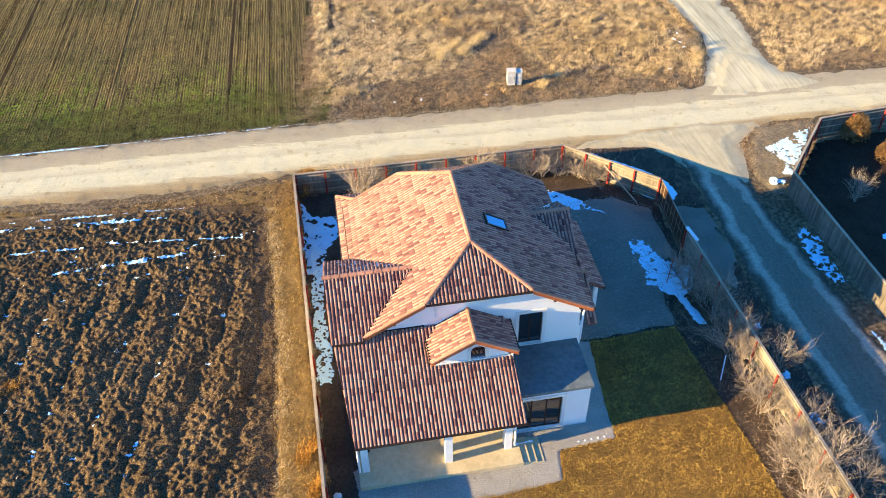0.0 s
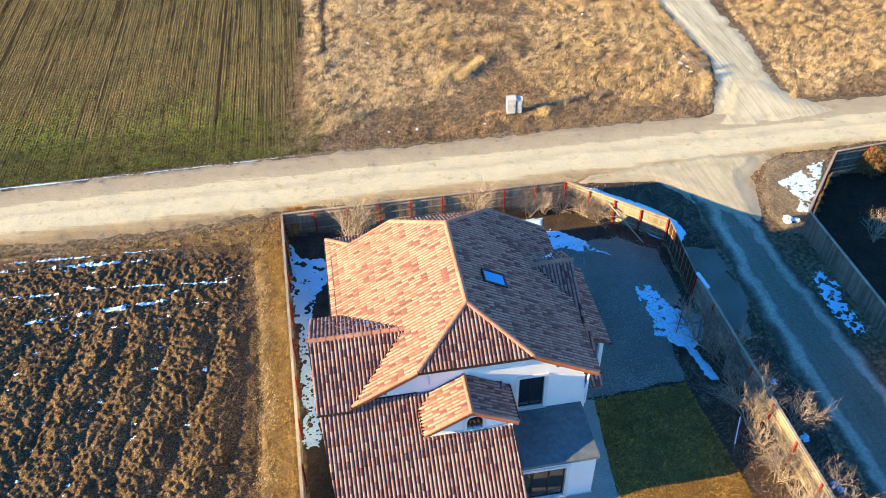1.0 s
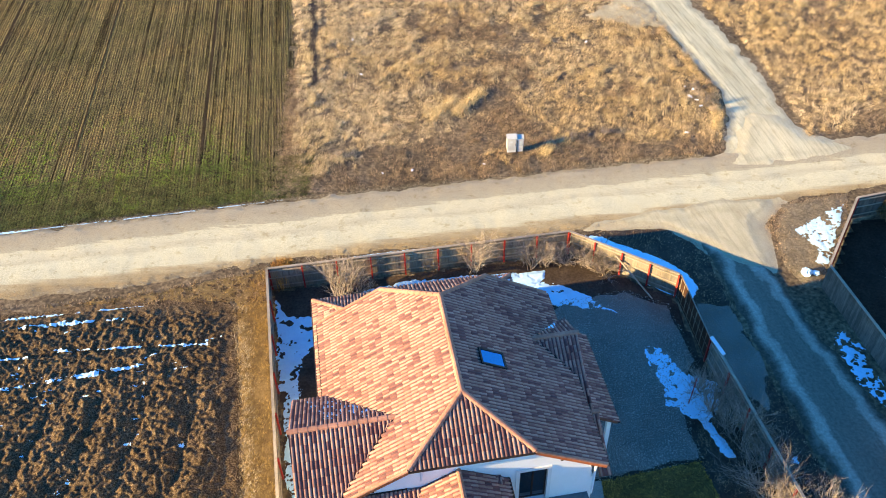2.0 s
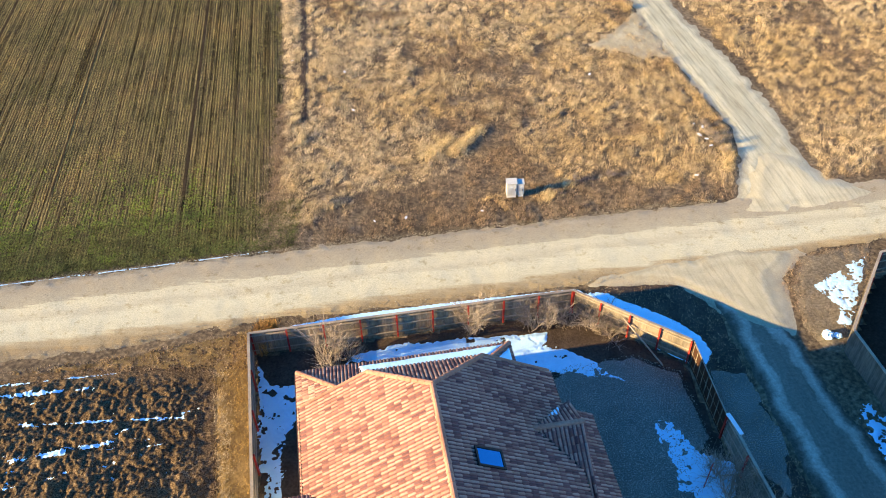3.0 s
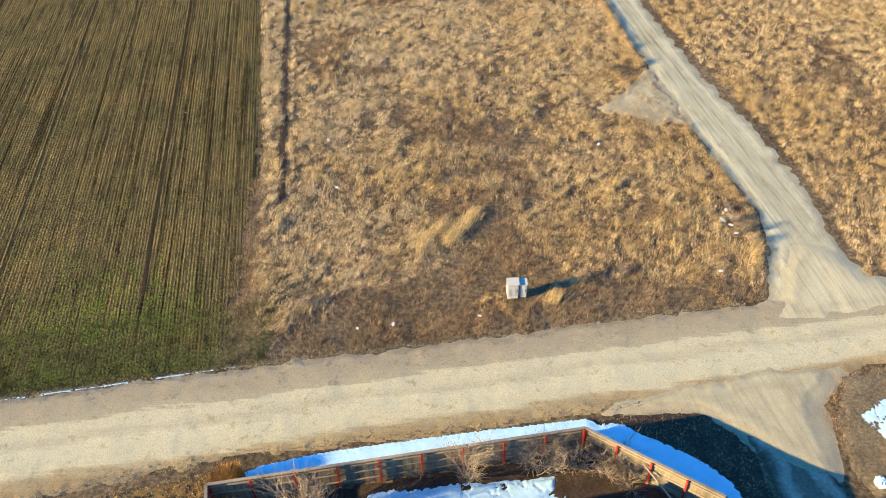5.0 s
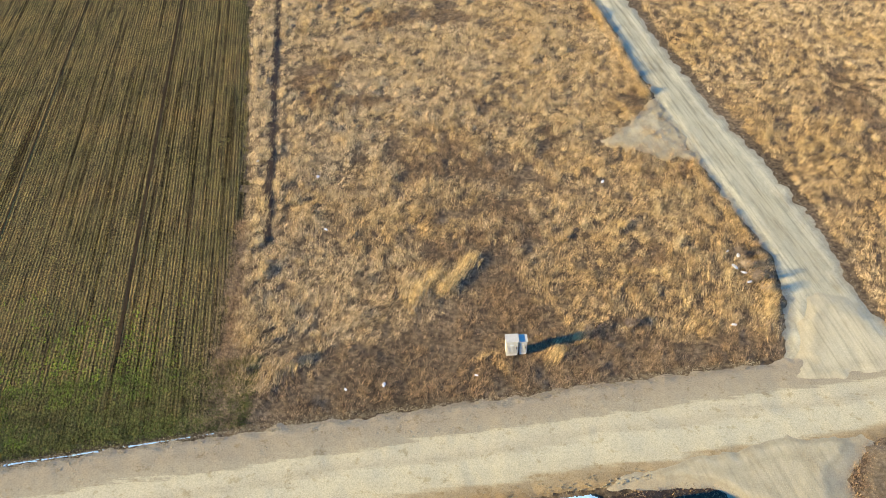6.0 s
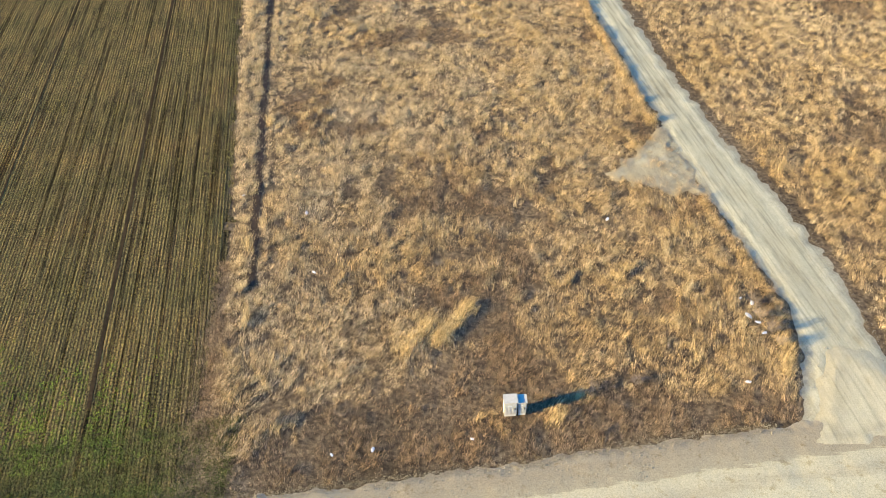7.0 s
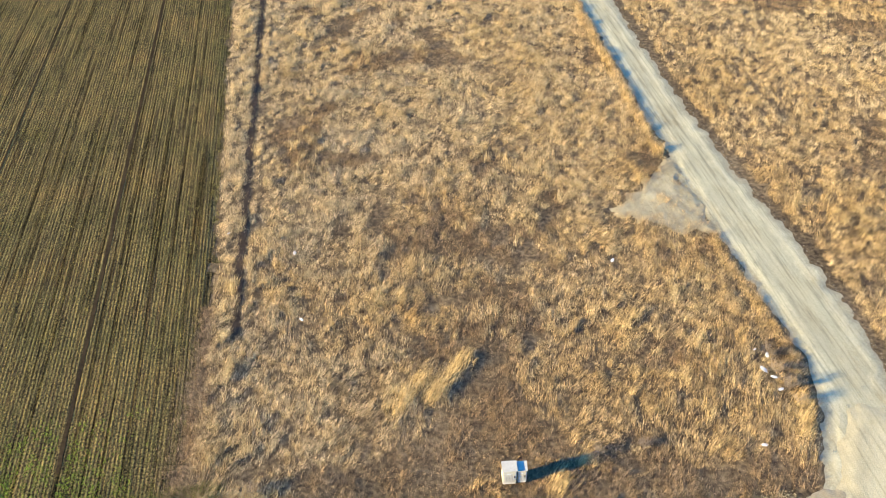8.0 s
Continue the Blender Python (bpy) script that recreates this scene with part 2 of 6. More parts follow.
def edge_mat(name, inner, outer, reach, fine, bump, coarse=0.3, mid=None, rut=None, tyre=0.0):
    """Ground that changes from inner to outer within reach metres of its border (attribute edge), with broken borders."""
    m, nodes, links = node_mat(name)
    bsdf = nodes["Principled BSDF"]
    pos = nodes.new("ShaderNodeNewGeometry").outputs["Position"]
    at = nodes.new("ShaderNodeAttribute")
    at.attribute_name = "edge"
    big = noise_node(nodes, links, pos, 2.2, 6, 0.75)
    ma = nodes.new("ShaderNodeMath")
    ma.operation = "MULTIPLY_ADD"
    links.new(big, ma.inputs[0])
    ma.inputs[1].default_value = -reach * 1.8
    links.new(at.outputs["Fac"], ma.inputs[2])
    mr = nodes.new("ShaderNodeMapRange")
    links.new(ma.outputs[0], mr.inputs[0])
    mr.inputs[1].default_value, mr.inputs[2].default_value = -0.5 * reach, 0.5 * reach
    f = noise_node(nodes, links, pos, fine, 6, 0.7)
    a, b = ramp_of(nodes, inner), ramp_of(nodes, outer)
    links.new(f, a.inputs[0])
    links.new(f, b.inputs[0])
    mp = nodes.new("ShaderNodeMapping")
    mp.vector_type = "TEXTURE"
    mp.inputs["Rotation"].default_value = (0, 0, rut or 0)
    mp.inputs["Scale"].default_value = (4.5, 1.1, 1)
    links.new(pos, mp.inputs["Vector"])
    streak = noise_node(nodes, links, mp.outputs[0], 0.8, 5, 0.65)
    rs = ramp_of(nodes, [(0.3, (0.8, 0.74, 0.66)), (0.42, (1.0, 0.98, 0.96)), (0.7, (1.05, 1.05, 1.03))])
    links.new(streak, rs.inputs[0])
    ain = mix_col(nodes, links, 1.0, a.outputs[0], rs.outputs[0], "MULTIPLY")
    if tyre:
        mt = nodes.new("ShaderNodeMapping")
        mt.vector_type = "TEXTURE"
        mt.inputs["Rotation"].default_value = (0, 0, rut)
        mt.inputs["Scale"].default_value = (9.0, 0.45, 1)
        links.new(pos, mt.inputs["Vector"])
        rt = ramp_of(nodes, [(0.34, (1 - tyre,) * 3), (0.48, (1.0, 1.0, 1.0)), (0.64, (1 + tyre * 0.5,) * 3)])
        links.new(noise_node(nodes, links, mt.outputs[0], 1.7, 4, 0.7), rt.inputs[0])
        ain = mix_col(nodes, links, 1.0, ain, rt.outputs[0], "MULTIPLY")
    if mid:
        band = ramp_of(nodes, mid)
        sc = nodes.new("ShaderNodeMath")
        sc.operation = "MULTIPLY_ADD"
        links.new(big, sc.inputs[0])
        sc.inputs[1].default_value, sc.inputs[2].default_value = 0.5, -0.25
        ad = nodes.new("ShaderNodeMath")
        ad.operation = "ADD"
        links.new(at.outputs["Fac"], ad.inputs[0])
        links.new(sc.outputs[0], ad.inputs[1])
        dv = nodes.new("ShaderNodeMath")
        dv.operation = "DIVIDE"
        links.new(ad.outputs[0], dv.inputs[0])
        dv.inputs[1].default_value = 2.5
        links.new(dv.outputs[0], band.inputs[0])
        ain = mix_col(nodes, links, 1.0, ain, band.outputs[0], "MULTIPLY")
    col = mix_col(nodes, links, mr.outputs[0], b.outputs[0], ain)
    c = noise_node(nodes, links, pos, coarse, 4)
    rc = ramp_of(nodes, [(0.35, (0.92, 0.91, 0.9)), (0.65, (1.04, 1.04, 1.04))])
    links.new(c, rc.inputs[0])
    links.new(mix_col(nodes, links, 1.0, col, rc.outputs[0], "MULTIPLY"), bsdf.inputs["Base Color"])
    bsdf.inputs["Roughness"].default_value = 0.95
    bsdf.inputs["Specular IOR Level"].default_value = 0.08
    bu = nodes.new("ShaderNodeBump")
    bu.inputs["Strength"].default_value, bu.inputs["Distance"].default_value = bump, 0.02
    links.new(noise_node(nodes, links, pos, fine * 1.7, 5), bu.inputs["Height"])
    links.new(bu.outputs[0], bsdf.inputs["Normal"])
    return m


M["glass"] = glass_mat()
M["roof_glass"] = glass_mat()
M["roof_glass"].node_tree.nodes["Principled BSDF"].inputs["IOR"].default_value = 2.6
# The blue of the reflected sky is put into the pane's specular tint
M["roof_glass"].node_tree.nodes["Principled BSDF"].inputs["Specular Tint"].default_value = (0.1, 0.5, 1.0, 1)


def road_mat():
    """Compacted dirt: a smooth pale crown, a gravelly northern side, a brown rut and rubble on the southern edge."""
    m, nodes, links = node_mat("pale_dirt_road")
    bsdf = nodes["Principled BSDF"]
    pos = nodes.new("ShaderNodeNewGeometry").outputs["Position"]
    dot = nodes.new("ShaderNodeVectorMath")
    dot.operation = "DOT_PRODUCT"
    links.new(pos, dot.inputs[0])
    dot.inputs[1].default_value = (-0.166, 1.0, 0.0)
    mp = nodes.new("ShaderNodeMapping")
    mp.inputs["Rotation"].default_value = (0, 0, radians(-9.5))
    mp.inputs["Scale"].default_value = (0.16, 1.1, 1)
    links.new(pos, mp.inputs["Vector"])
    wob = noise_node(nodes, links, mp.outputs[0], 0.9, 7, 0.72)
    mul = nodes.new("ShaderNodeMath")
    mul.operation = "MULTIPLY_ADD"
    links.new(wob, mul.inputs[0])
    mul.inputs[1].default_value = 2.2
    links.new(dot.outputs["Value"], mul.inputs[2])
    mr = nodes.new("ShaderNodeMapRange")
    links.new(mul.outputs[0], mr.inputs[0])
    mr.inputs[1].default_value, mr.inputs[2].default_value = 47.2, 53.8
    ramp = ramp_of(nodes, [(0.0, (0.284, 0.225, 0.134)), (0.08, (0.306, 0.225, 0.114)), (0.17, (0.404, 0.318, 0.174)), (0.22, (0.546, 0.486, 0.304)), (0.42, (0.578, 0.522, 0.334)), (0.48, (0.48, 0.418, 0.265)), (0.56, (0.557, 0.495, 0.314)), (0.64, (0.556, 0.491, 0.305)), (0.655, (0.41, 0.35, 0.222)), (0.84, (0.36, 0.297, 0.189)), (0.93, (0.38, 0.32, 0.21)), (1.0, (0.43, 0.36, 0.24))])
    links.new(mr.outputs[0], ramp.inputs[0])
    grain = ramp_of(nodes, [(0.3, (0.66, 0.65, 0.63)), (0.5, (1, 1, 1)), (0.7, (1.25, 1.25, 1.25))])
    links.new(noise_node(nodes, links, pos, 14, 5, 0.75), grain.inputs[0])
    col = mix_col(nodes, links, 1.0, ramp.outputs[0], grain.outputs[0], "MULTIPLY")
    spot = ramp_of(nodes, [(0.36, (0.74, 0.69, 0.6)), (0.43, (1, 1, 1))])
    links.new(noise_node(nodes, links, pos, 1.5, 6, 0.7), spot.inputs[0])
    links.new(mix_col(nodes, links, 0.8, col, mix_col(nodes, links, 1.0, col, spot.outputs[0], "MULTIPLY")), bsdf.inputs["Base Color"])
    bsdf.inputs["Roughness"].default_value = 0.95
    bsdf.inputs["Specular IOR Level"].default_value = 0.08
    bu = nodes.new("ShaderNodeBump")
    bu.inputs["Strength"].default_value, bu.inputs["Distance"].default_value = 0.6, 0.02
    links.new(noise_node(nodes, links, pos, 11, 6, 0.7), bu.inputs["Height"])
    links.new(bu.outputs[0], bsdf.inputs["Normal"])
    return m


M["road"] = road_mat()
M["lane"] = edge_mat("grey_gravel_lane", [(0.3, (0.42, 0.39, 0.265)), (0.7, (0.58, 0.545, 0.38))], [(0.3, (0.3, 0.26, 0.165)), (0.7, (0.5, 0.445, 0.3))], 0.6, 9, 0.8, rut=radians(101), tyre=0.3, mid=[(0.04, (1.0, 0.97, 0.9)), (0.16, (0.92, 0.92, 0.9)), (0.32, (1.14, 1.12, 1.06)), (0.46, (1.1, 1.08, 1.03)), (0.62, (0.86, 0.86, 0.84)), (0.9, (0.9, 0.89, 0.86))])
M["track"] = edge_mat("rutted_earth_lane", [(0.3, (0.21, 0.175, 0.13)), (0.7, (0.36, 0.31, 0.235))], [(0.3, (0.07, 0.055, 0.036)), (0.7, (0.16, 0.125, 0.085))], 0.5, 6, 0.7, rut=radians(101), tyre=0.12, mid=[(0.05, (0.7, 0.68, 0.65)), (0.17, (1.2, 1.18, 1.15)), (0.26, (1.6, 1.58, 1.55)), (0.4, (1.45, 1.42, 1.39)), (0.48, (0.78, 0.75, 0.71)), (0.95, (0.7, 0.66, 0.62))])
M["mouth"] = edge_mat("pale_sandy_junction", [(0.3, (0.4, 0.355, 0.23)), (0.7, (0.52, 0.47, 0.31))], [(0.3, (0.35, 0.29, 0.18)), (0.7, (0.52, 0.445, 0.28))], 0.9, 11, 0.9, rut=radians(103), tyre=0.14, mid=[(0.05, (0.9, 0.88, 0.85)), (0.3, (1.0, 1.0, 1.0)), (0.42, (0.86, 0.85, 0.82)), (0.52, (1.06, 1.05, 1.03)), (0.75, (0.92, 0.91, 0.88)), (0.9, (1.04, 1.03, 1.0))])
M["fork"] = edge_mat("cream_dusty_fork", [(0.3, (0.47, 0.42, 0.275)), (0.7, (0.6, 0.55, 0.365))], [(0.3, (0.4, 0.345, 0.215)), (0.7, (0.56, 0.49, 0.315))], 0.9, 11, 0.9, rut=radians(98), tyre=0.22, mid=[(0.05, (0.95, 0.94, 0.92)), (0.4, (1.0, 1.0, 1.0)), (0.6, (0.92, 0.91, 0.89)), (0.8, (1.05, 1.04, 1.02))])
M["road_stone"] = surface("tan_road_stones", [(0.3, (0.36, 0.3, 0.19)), (0.7, (0.5, 0.43, 0.29))], fine=6, bump=0.0, island=[(0.0, (0.55, 0.54, 0.52)), (1.0, (1.2, 1.2, 1.2))])
M["cream"] = surface("cream_enamel", [(0.3, (0.5, 0.48, 0.42)), (0.7, (0.6, 0.58, 0.52))], fine=8, rough=0.5, bump=0.0, vary=0.1)
# Bare soil, darkened to stand in for the shaded wheel groove
M["wheel"] = surface("dark_wheel_soil", [(0.3, (0.035, 0.025, 0.014)), (0.7, (0.075, 0.054, 0.03))], fine=6, bump=0.3, spec=0.0)
# Darker copy of the fence boards with the shade put into its colour
M["fence_shaded"] = surface("shaded_weathered_boards", [(0.25, (0.1, 0.085, 0.065)), (0.75, (0.2, 0.17, 0.13))], fine=18, rough=0.9, bump=0.3, piece=[(0.0, (0.7, 0.7, 0.7)), (1.0, (1.2, 1.15, 1.1))], stretch=(1, 1, 0.12))

# ---- mesh helpers ----


def part(name, bm, material, parent=None, label=""):
    """Link a bmesh as one mesh object under a thing or a part."""
    me = bpy.data.meshes.new(name)
    bm.to_mesh(me)
    bm.free()
    me.materials.append(material)
    ob = new(name, me)
    ob.parent = parent
    if label:
        ob["label"] = label
    return ob


def empty(name, m, label, category, group="", kind=""):
    ob = new(name)
    ob.empty_display_size = 0.2
    ob.matrix_world = m
    return tagged(ob, label, category, group, kind)


def add_box(bm, x0, x1, y0, y1, z0, z1, m=None):
    vs = [bm.verts.new((x, y, z)) for z in (z0, z1) for x, y in ((x0, y0), (x1, y0), (x1, y1), (x0, y1))]
    if m is not None:
        for v in vs:
            v.co = m @ v.co
    for f in ((3, 2, 1, 0), (4, 5, 6, 7), (0, 1, 5, 4), (1, 2, 6, 5), (2, 3, 7, 6), (3, 0, 4, 7)):
        bm.faces.new([vs[i] for i in f])


def boxes(*specs):
    bm = bmesh.new()
    for s in specs:
        add_box(bm, *s)
    return bm


def slab(points, down):
    """A polygon given in 3D, made solid by shifting it by the vector down."""
    bm = bmesh.new()
    top = [bm.verts.new(p) for p in points]
    low = [bm.verts.new(Vector(p) + Vector(down)) for p in points]
    bm.faces.new(top)
    bm.faces.new(low[::-1])
    n = len(points)
    for i in range(n):
        bm.faces.new((top[i], low[i], low[(i + 1) % n], top[(i + 1) % n]))
    bmesh.ops.recalc_face_normals(bm, faces=bm.faces)
    return bm


def add_tube(bm, pts, r0, r1=None, sides=6, close=True):
    """A tapered tube along points."""
    r1 = r0 if r1 is None else r1
    pts = [Vector(p) for p in pts]
    rings = []
    for i, p in enumerate(pts):
        d = (pts[min(i + 1, len(pts) - 1)] - pts[max(i - 1, 0)]).normalized()
        a = d.orthogonal().normalized()
        b = d.cross(a)
        r = r0 + (r1 - r0) * i / (len(pts) - 1)
        rings.append([bm.verts.new(p + (a * math.cos(6.2832 * k / sides) + b * math.sin(6.2832 * k / sides)) * r) for k in range(sides)])
    for q, s in zip(rings, rings[1:]):
        for k in range(sides):
            bm.faces.new((q[k], q[(k + 1) % sides], s[(k + 1) % sides], s[k]))
    if close:
        bm.faces.new(rings[0][::-1])
        bm.faces.new(rings[-1])


def big_mesh(name, verts, faces, material, attr=None, smooth=False):
    """A mesh from arrays: verts (n, 3), faces (m, 3) or (m, 4)."""
    me = bpy.data.meshes.new(name)
    n, k = faces.shape
    me.vertices.add(len(verts))
    me.vertices.foreach_set("co", np.ascontiguousarray(verts, np.float32).ravel())
    me.loops.add(n * k)
    me.loops.foreach_set("vertex_index", np.ascontiguousarray(faces, np.int32).ravel())
    me.polygons.add(n)
    me.polygons.foreach_set("loop_start", np.arange(0, n * k, k, dtype=np.int32))
    if smooth:
        me.polygons.foreach_set("use_smooth", np.ones(n, bool))
    me.update(calc_edges=True)
    if attr is not None:
        a = me.attributes.new("edge", "FLOAT", "POINT")
        a.data.foreach_set("value", np.ascontiguousarray(attr, np.float32))
    me.materials.append(material)
    return new(name, me)


def lattice(ix, iy, seed):
    h = (ix.astype(np.int64) * 374761393 + iy.astype(np.int64) * 668265263 + seed * 974634777) & 0x7FFFFFFF
    h = ((h ^ (h >> 13)) * 1274126177) & 0x7FFFFFFF
    return ((h ^ (h >> 16)) & 0xFFFF) / 65535.0


def vnoise(x, y, seed=0):
    """Smooth value noise, 0 to 1, on arrays."""
    ix, iy = np.floor(x).astype(np.int64), np.floor(y).astype(np.int64)
    fx, fy = x - ix, y - iy
    fx, fy = fx * fx * (3 - 2 * fx), fy * fy * (3 - 2 * fy)
    a, b = lattice(ix, iy, seed), lattice(ix + 1, iy, seed)
    c, d = lattice(ix, iy + 1, seed), lattice(ix + 1, iy + 1, seed)
    return (a * (1 - fx) + b * fx) * (1 - fy) + (c * (1 - fx) + d * fx) * fy


def fbm(x, y, octaves=4, seed=0):
    s, w, t = 0.0, 1.0, 0.0
    for o in range(octaves):
        s = s + w * vnoise(x * 2**o + 17.3 * o, y * 2**o - 9.1 * o, seed + o)
        t, w = t + w, w * 0.55
    return s / t


def inside(poly, x, y):
    """Signed distance to a polygon's border on arrays, positive within."""
    dist, odd = np.full(x.shape, 1e9), np.zeros(x.shape, bool)
    for (ax, ay), (bx, by) in zip(poly, poly[1:] + poly[:1]):
        ex, ey = bx - ax, by - ay
        s = np.clip(((x - ax) * ex + (y - ay) * ey) / (ex * ex + ey * ey + 1e-12), 0, 1)
        dist = np.minimum(dist, np.hypot(x - ax - s * ex, y - ay - s * ey))
        if ay != by:
            odd ^= ((ay > y) != (by > y)) & (x < ex * (y - ay) / ey + ax)
    return np.where(odd, dist, -dist)


def sheet(name, poly, cell, height, material, ragged=0.0, seed=0, smooth=True, mask=None):
    """A height field over a polygon with a ragged border; height(x, y, edge) gives z."""
    xs, ys = [p[0] for p in poly], [p[1] for p in poly]
    gx, gy = np.meshgrid(np.arange(min(xs) - 1, max(xs) + 1 + cell, cell), np.arange(min(ys) - 1, max(ys) + 1 + cell, cell))
    e = inside(poly, gx, gy)
    if ragged:
        e = e + ragged * (fbm(gx * 1.1, gy * 1.1, 4, seed) - 0.5) * 2
    if mask is not None:
        e = np.minimum(e, mask(gx, gy))
    z = height(gx, gy, e)
    keep = e > 0
    cellk = keep[:-1, :-1] & keep[1:, :-1] & keep[:-1, 1:] & keep[1:, 1:]
    idx = np.arange(gx.size).reshape(gx.shape)
    f = np.stack([idx[:-1, :-1][cellk], idx[:-1, 1:][cellk], idx[1:, 1:][cellk], idx[1:, :-1][cellk]], 1)
    used, f = np.unique(f, return_inverse=True)
    v = np.stack([gx.ravel(), gy.ravel(), z.ravel()], 1)[used]
    return big_mesh(name, v, f.reshape(-1, 4), material, e.ravel()[used], smooth)


def blades(name, x, y, z, n, height, width, lean, material, spread=0.06, seed=1, drift=(0.0, 0.0), simple=False):
    """Clumps of n bent blades at x, y, z; arrays height and lean for each clump."""
    rng = np.random.default_rng(seed)
    k = len(x) * n
    X, Y, Z, H, L = (np.repeat(np.broadcast_to(q, x.shape), n) for q in (x, y, z, height, lean))
    dr0, dr1 = (np.repeat(np.broadcast_to(q, x.shape), n) for q in drift)
    X, Y = X + rng.normal(0, spread, k), Y + rng.normal(0, spread, k)
    H = H * rng.uniform(0.55, 1.15, k)
    t = rng.uniform(0, 6.2832, k)
    dx, dy = np.cos(t) * L * H + dr0 * H, np.sin(t) * L * H + dr1 * H
    wx, wy = np.cos(t + 1.57) * width / 2, np.sin(t + 1.57) * width / 2
    wob = rng.uniform(0.5, 1.4, k)
    wx, wy = wx * wob, wy * wob
    if simple:
        v = np.empty((k, 3, 3))
        v[:, 0] = np.stack([X - wx, Y - wy, Z], 1)
        v[:, 1] = np.stack([X + wx, Y + wy, Z], 1)
        v[:, 2] = np.stack([X + dx, Y + dy, Z + H * np.clip(1 - 0.35 * L, 0.3, 1)], 1)
        return big_mesh(name, v.reshape(-1, 3), np.arange(k * 3).reshape(-1, 3), material)
    v = np.empty((k, 5, 3))
    v[:, 0] = np.stack([X - wx, Y - wy, Z], 1)
    v[:, 1] = np.stack([X + wx, Y + wy, Z], 1)
    mx, my, mz = X + dx * 0.35, Y + dy * 0.35, Z + H * 0.62
    v[:, 2] = np.stack([mx - wx * 0.8, my - wy * 0.8, mz], 1)
    v[:, 3] = np.stack([mx + wx * 0.8, my + wy * 0.8, mz], 1)
    v[:, 4] = np.stack([X + dx, Y + dy, Z + H * np.clip(1 - 0.35 * L, 0.3, 1)], 1)
    b = np.arange(k)[:, None] * 5
    f = np.concatenate([b + np.array([[0, 1, 3]]), b + np.array([[0, 3, 2]]), b + np.array([[2, 3, 4]])])
    return big_mesh(name, v.reshape(-1, 3), f, material)


def scatter(poly, per_m2, seed):
    """Random points in a polygon, with the distance to its border."""
    rng = np.random.default_rng(seed)
    xs, ys = [p[0] for p in poly], [p[1] for p in poly]
    n = int((max(xs) - min(xs)) * (max(ys) - min(ys)) * per_m2)
    x, y = rng.uniform(min(xs), max(xs), n), rng.uniform(min(ys), max(ys), n)
    e = inside(poly, x, y)
    k = e > 0
    return x[k], y[k], e[k]


# ---- plan of the ground, in metres ----
ROAD_N = [(-120, 32.5), (-31, 47.3), (-21, 49.1), (-9, 51.2), (-1, 52.4), (5.3, 53.3), (12, 54.5), (19.3, 55.6), (25.3, 56.7), (34, 58.2), (140, 76)]
ROAD_S = [(-120, 26.0), (-29, 41.5), (-18.3, 42.9), (-9.7, 45.1), (2.6, 46.7), (8, 47.6), (14.8, 48.9), (20.7, 50.0), (26.7, 51.2), (31.9, 52.4), (140, 70)]
LANE = [(19.0, 55.0), (19.9, 58), (20.8, 63), (19.6, 68.6), (17.6, 76.6), (15.6, 90), (14, 100.5), (9, 130), (12.5, 131), (17.6, 100.4), (19.3, 90), (21.2, 81.3), (24, 71.4), (25.1, 63.9), (25.3, 60), (26.6, 56.4)]
TRACK = [(15.4, 46.6), (16.1, 45.0), (16.6, 41), (17.2, 37), (18.0, 32), (19.0, 27), (20.6, 20), (24, 2), (27.4, -15), (32, -15), (28.5, 2), (25.2, 20), (23.2, 29.2), (21.3, 37.0), (19.7, 43.2), (18.9, 45.6), (17.4, 46.9)]
FIELD_EDGE = [(-10.0, 51.4), (-10.6, 54), (-11.0, 59.3), (-11.5, 64.3), (-12.6, 72.1), (-15.4, 88), (-18.5, 107), (-24, 140)]
GRASS_W = [*FIELD_EDGE, (10, 131), (14, 100.5), (15.6, 90), (17.6, 76.6), (19.6, 68.6), (20.8, 63), (19.9, 58), (19.0, 55.6), (12, 54.6), (5.3, 53.5), (-1, 52.6), (-9, 51.4)]
GRASS_E = [(25.4, 57), (25.3, 63.9), (24.2, 71.4), (21.4, 81.3), (19.5, 90), (17.8, 100.4), (15, 116), (46, 116), (46, 60.6)]
YARD = [(-9.9, 42.6), (7.6, 45.6), (13.35, 41.9), (14.05, 37.1), (17.7, 19.6), (19.2, 12), (24.8, -15), (1.5, -15), (-3.9, 12)]

tagged(sheet("ground", [(-900, -900), (900, -900), (900, 900), (-900, 900)], 60, lambda x, y, e: x * 0 - 0.06, M["rough"]), "open land under dry winter grass", "ground", kind="structure")
flat = lambda z, rise=0.6, rel=0.02, sc=0.7: (lambda x, y, e: -0.075 + (z + 0.075 + rel * (fbm(x * sc, y * sc, 4, 7) - 0.5) * 2) * np.clip(e / (rise * 0.6), 0, 1))
ROAD_NEAR = [q for q in ROAD_N if -60 < q[0] < 60] + [(44, 59.9), (44, 54.4)] + [q for q in ROAD_S[::-1] if -60 < q[0] < 60] + [(-44, 38.9), (-44, 45.1)]
tagged(sheet("far_road", [(44, 59.9), (140, 76), (140, 70), (44, 54.4)], 1.0, flat(0.01, 1.2, 0.0), M["road"], 0.0, 3), "pale compacted dirt road", "road", kind="structure")
tagged(sheet("far_road", [(-44, 45.1), (-120, 32.5), (-120, 26), (-44, 38.9)], 1.0, flat(0.01, 1.2, 0.0), M["road"], 0.0, 3), "pale compacted dirt road", "road", kind="structure")
tagged(sheet("road", ROAD_NEAR, 0.12, flat(0.02, 1.0, 0.03), M["road"], 0.4, 3), "pale compacted dirt road with gravelly shoulders", "road", kind="structure")
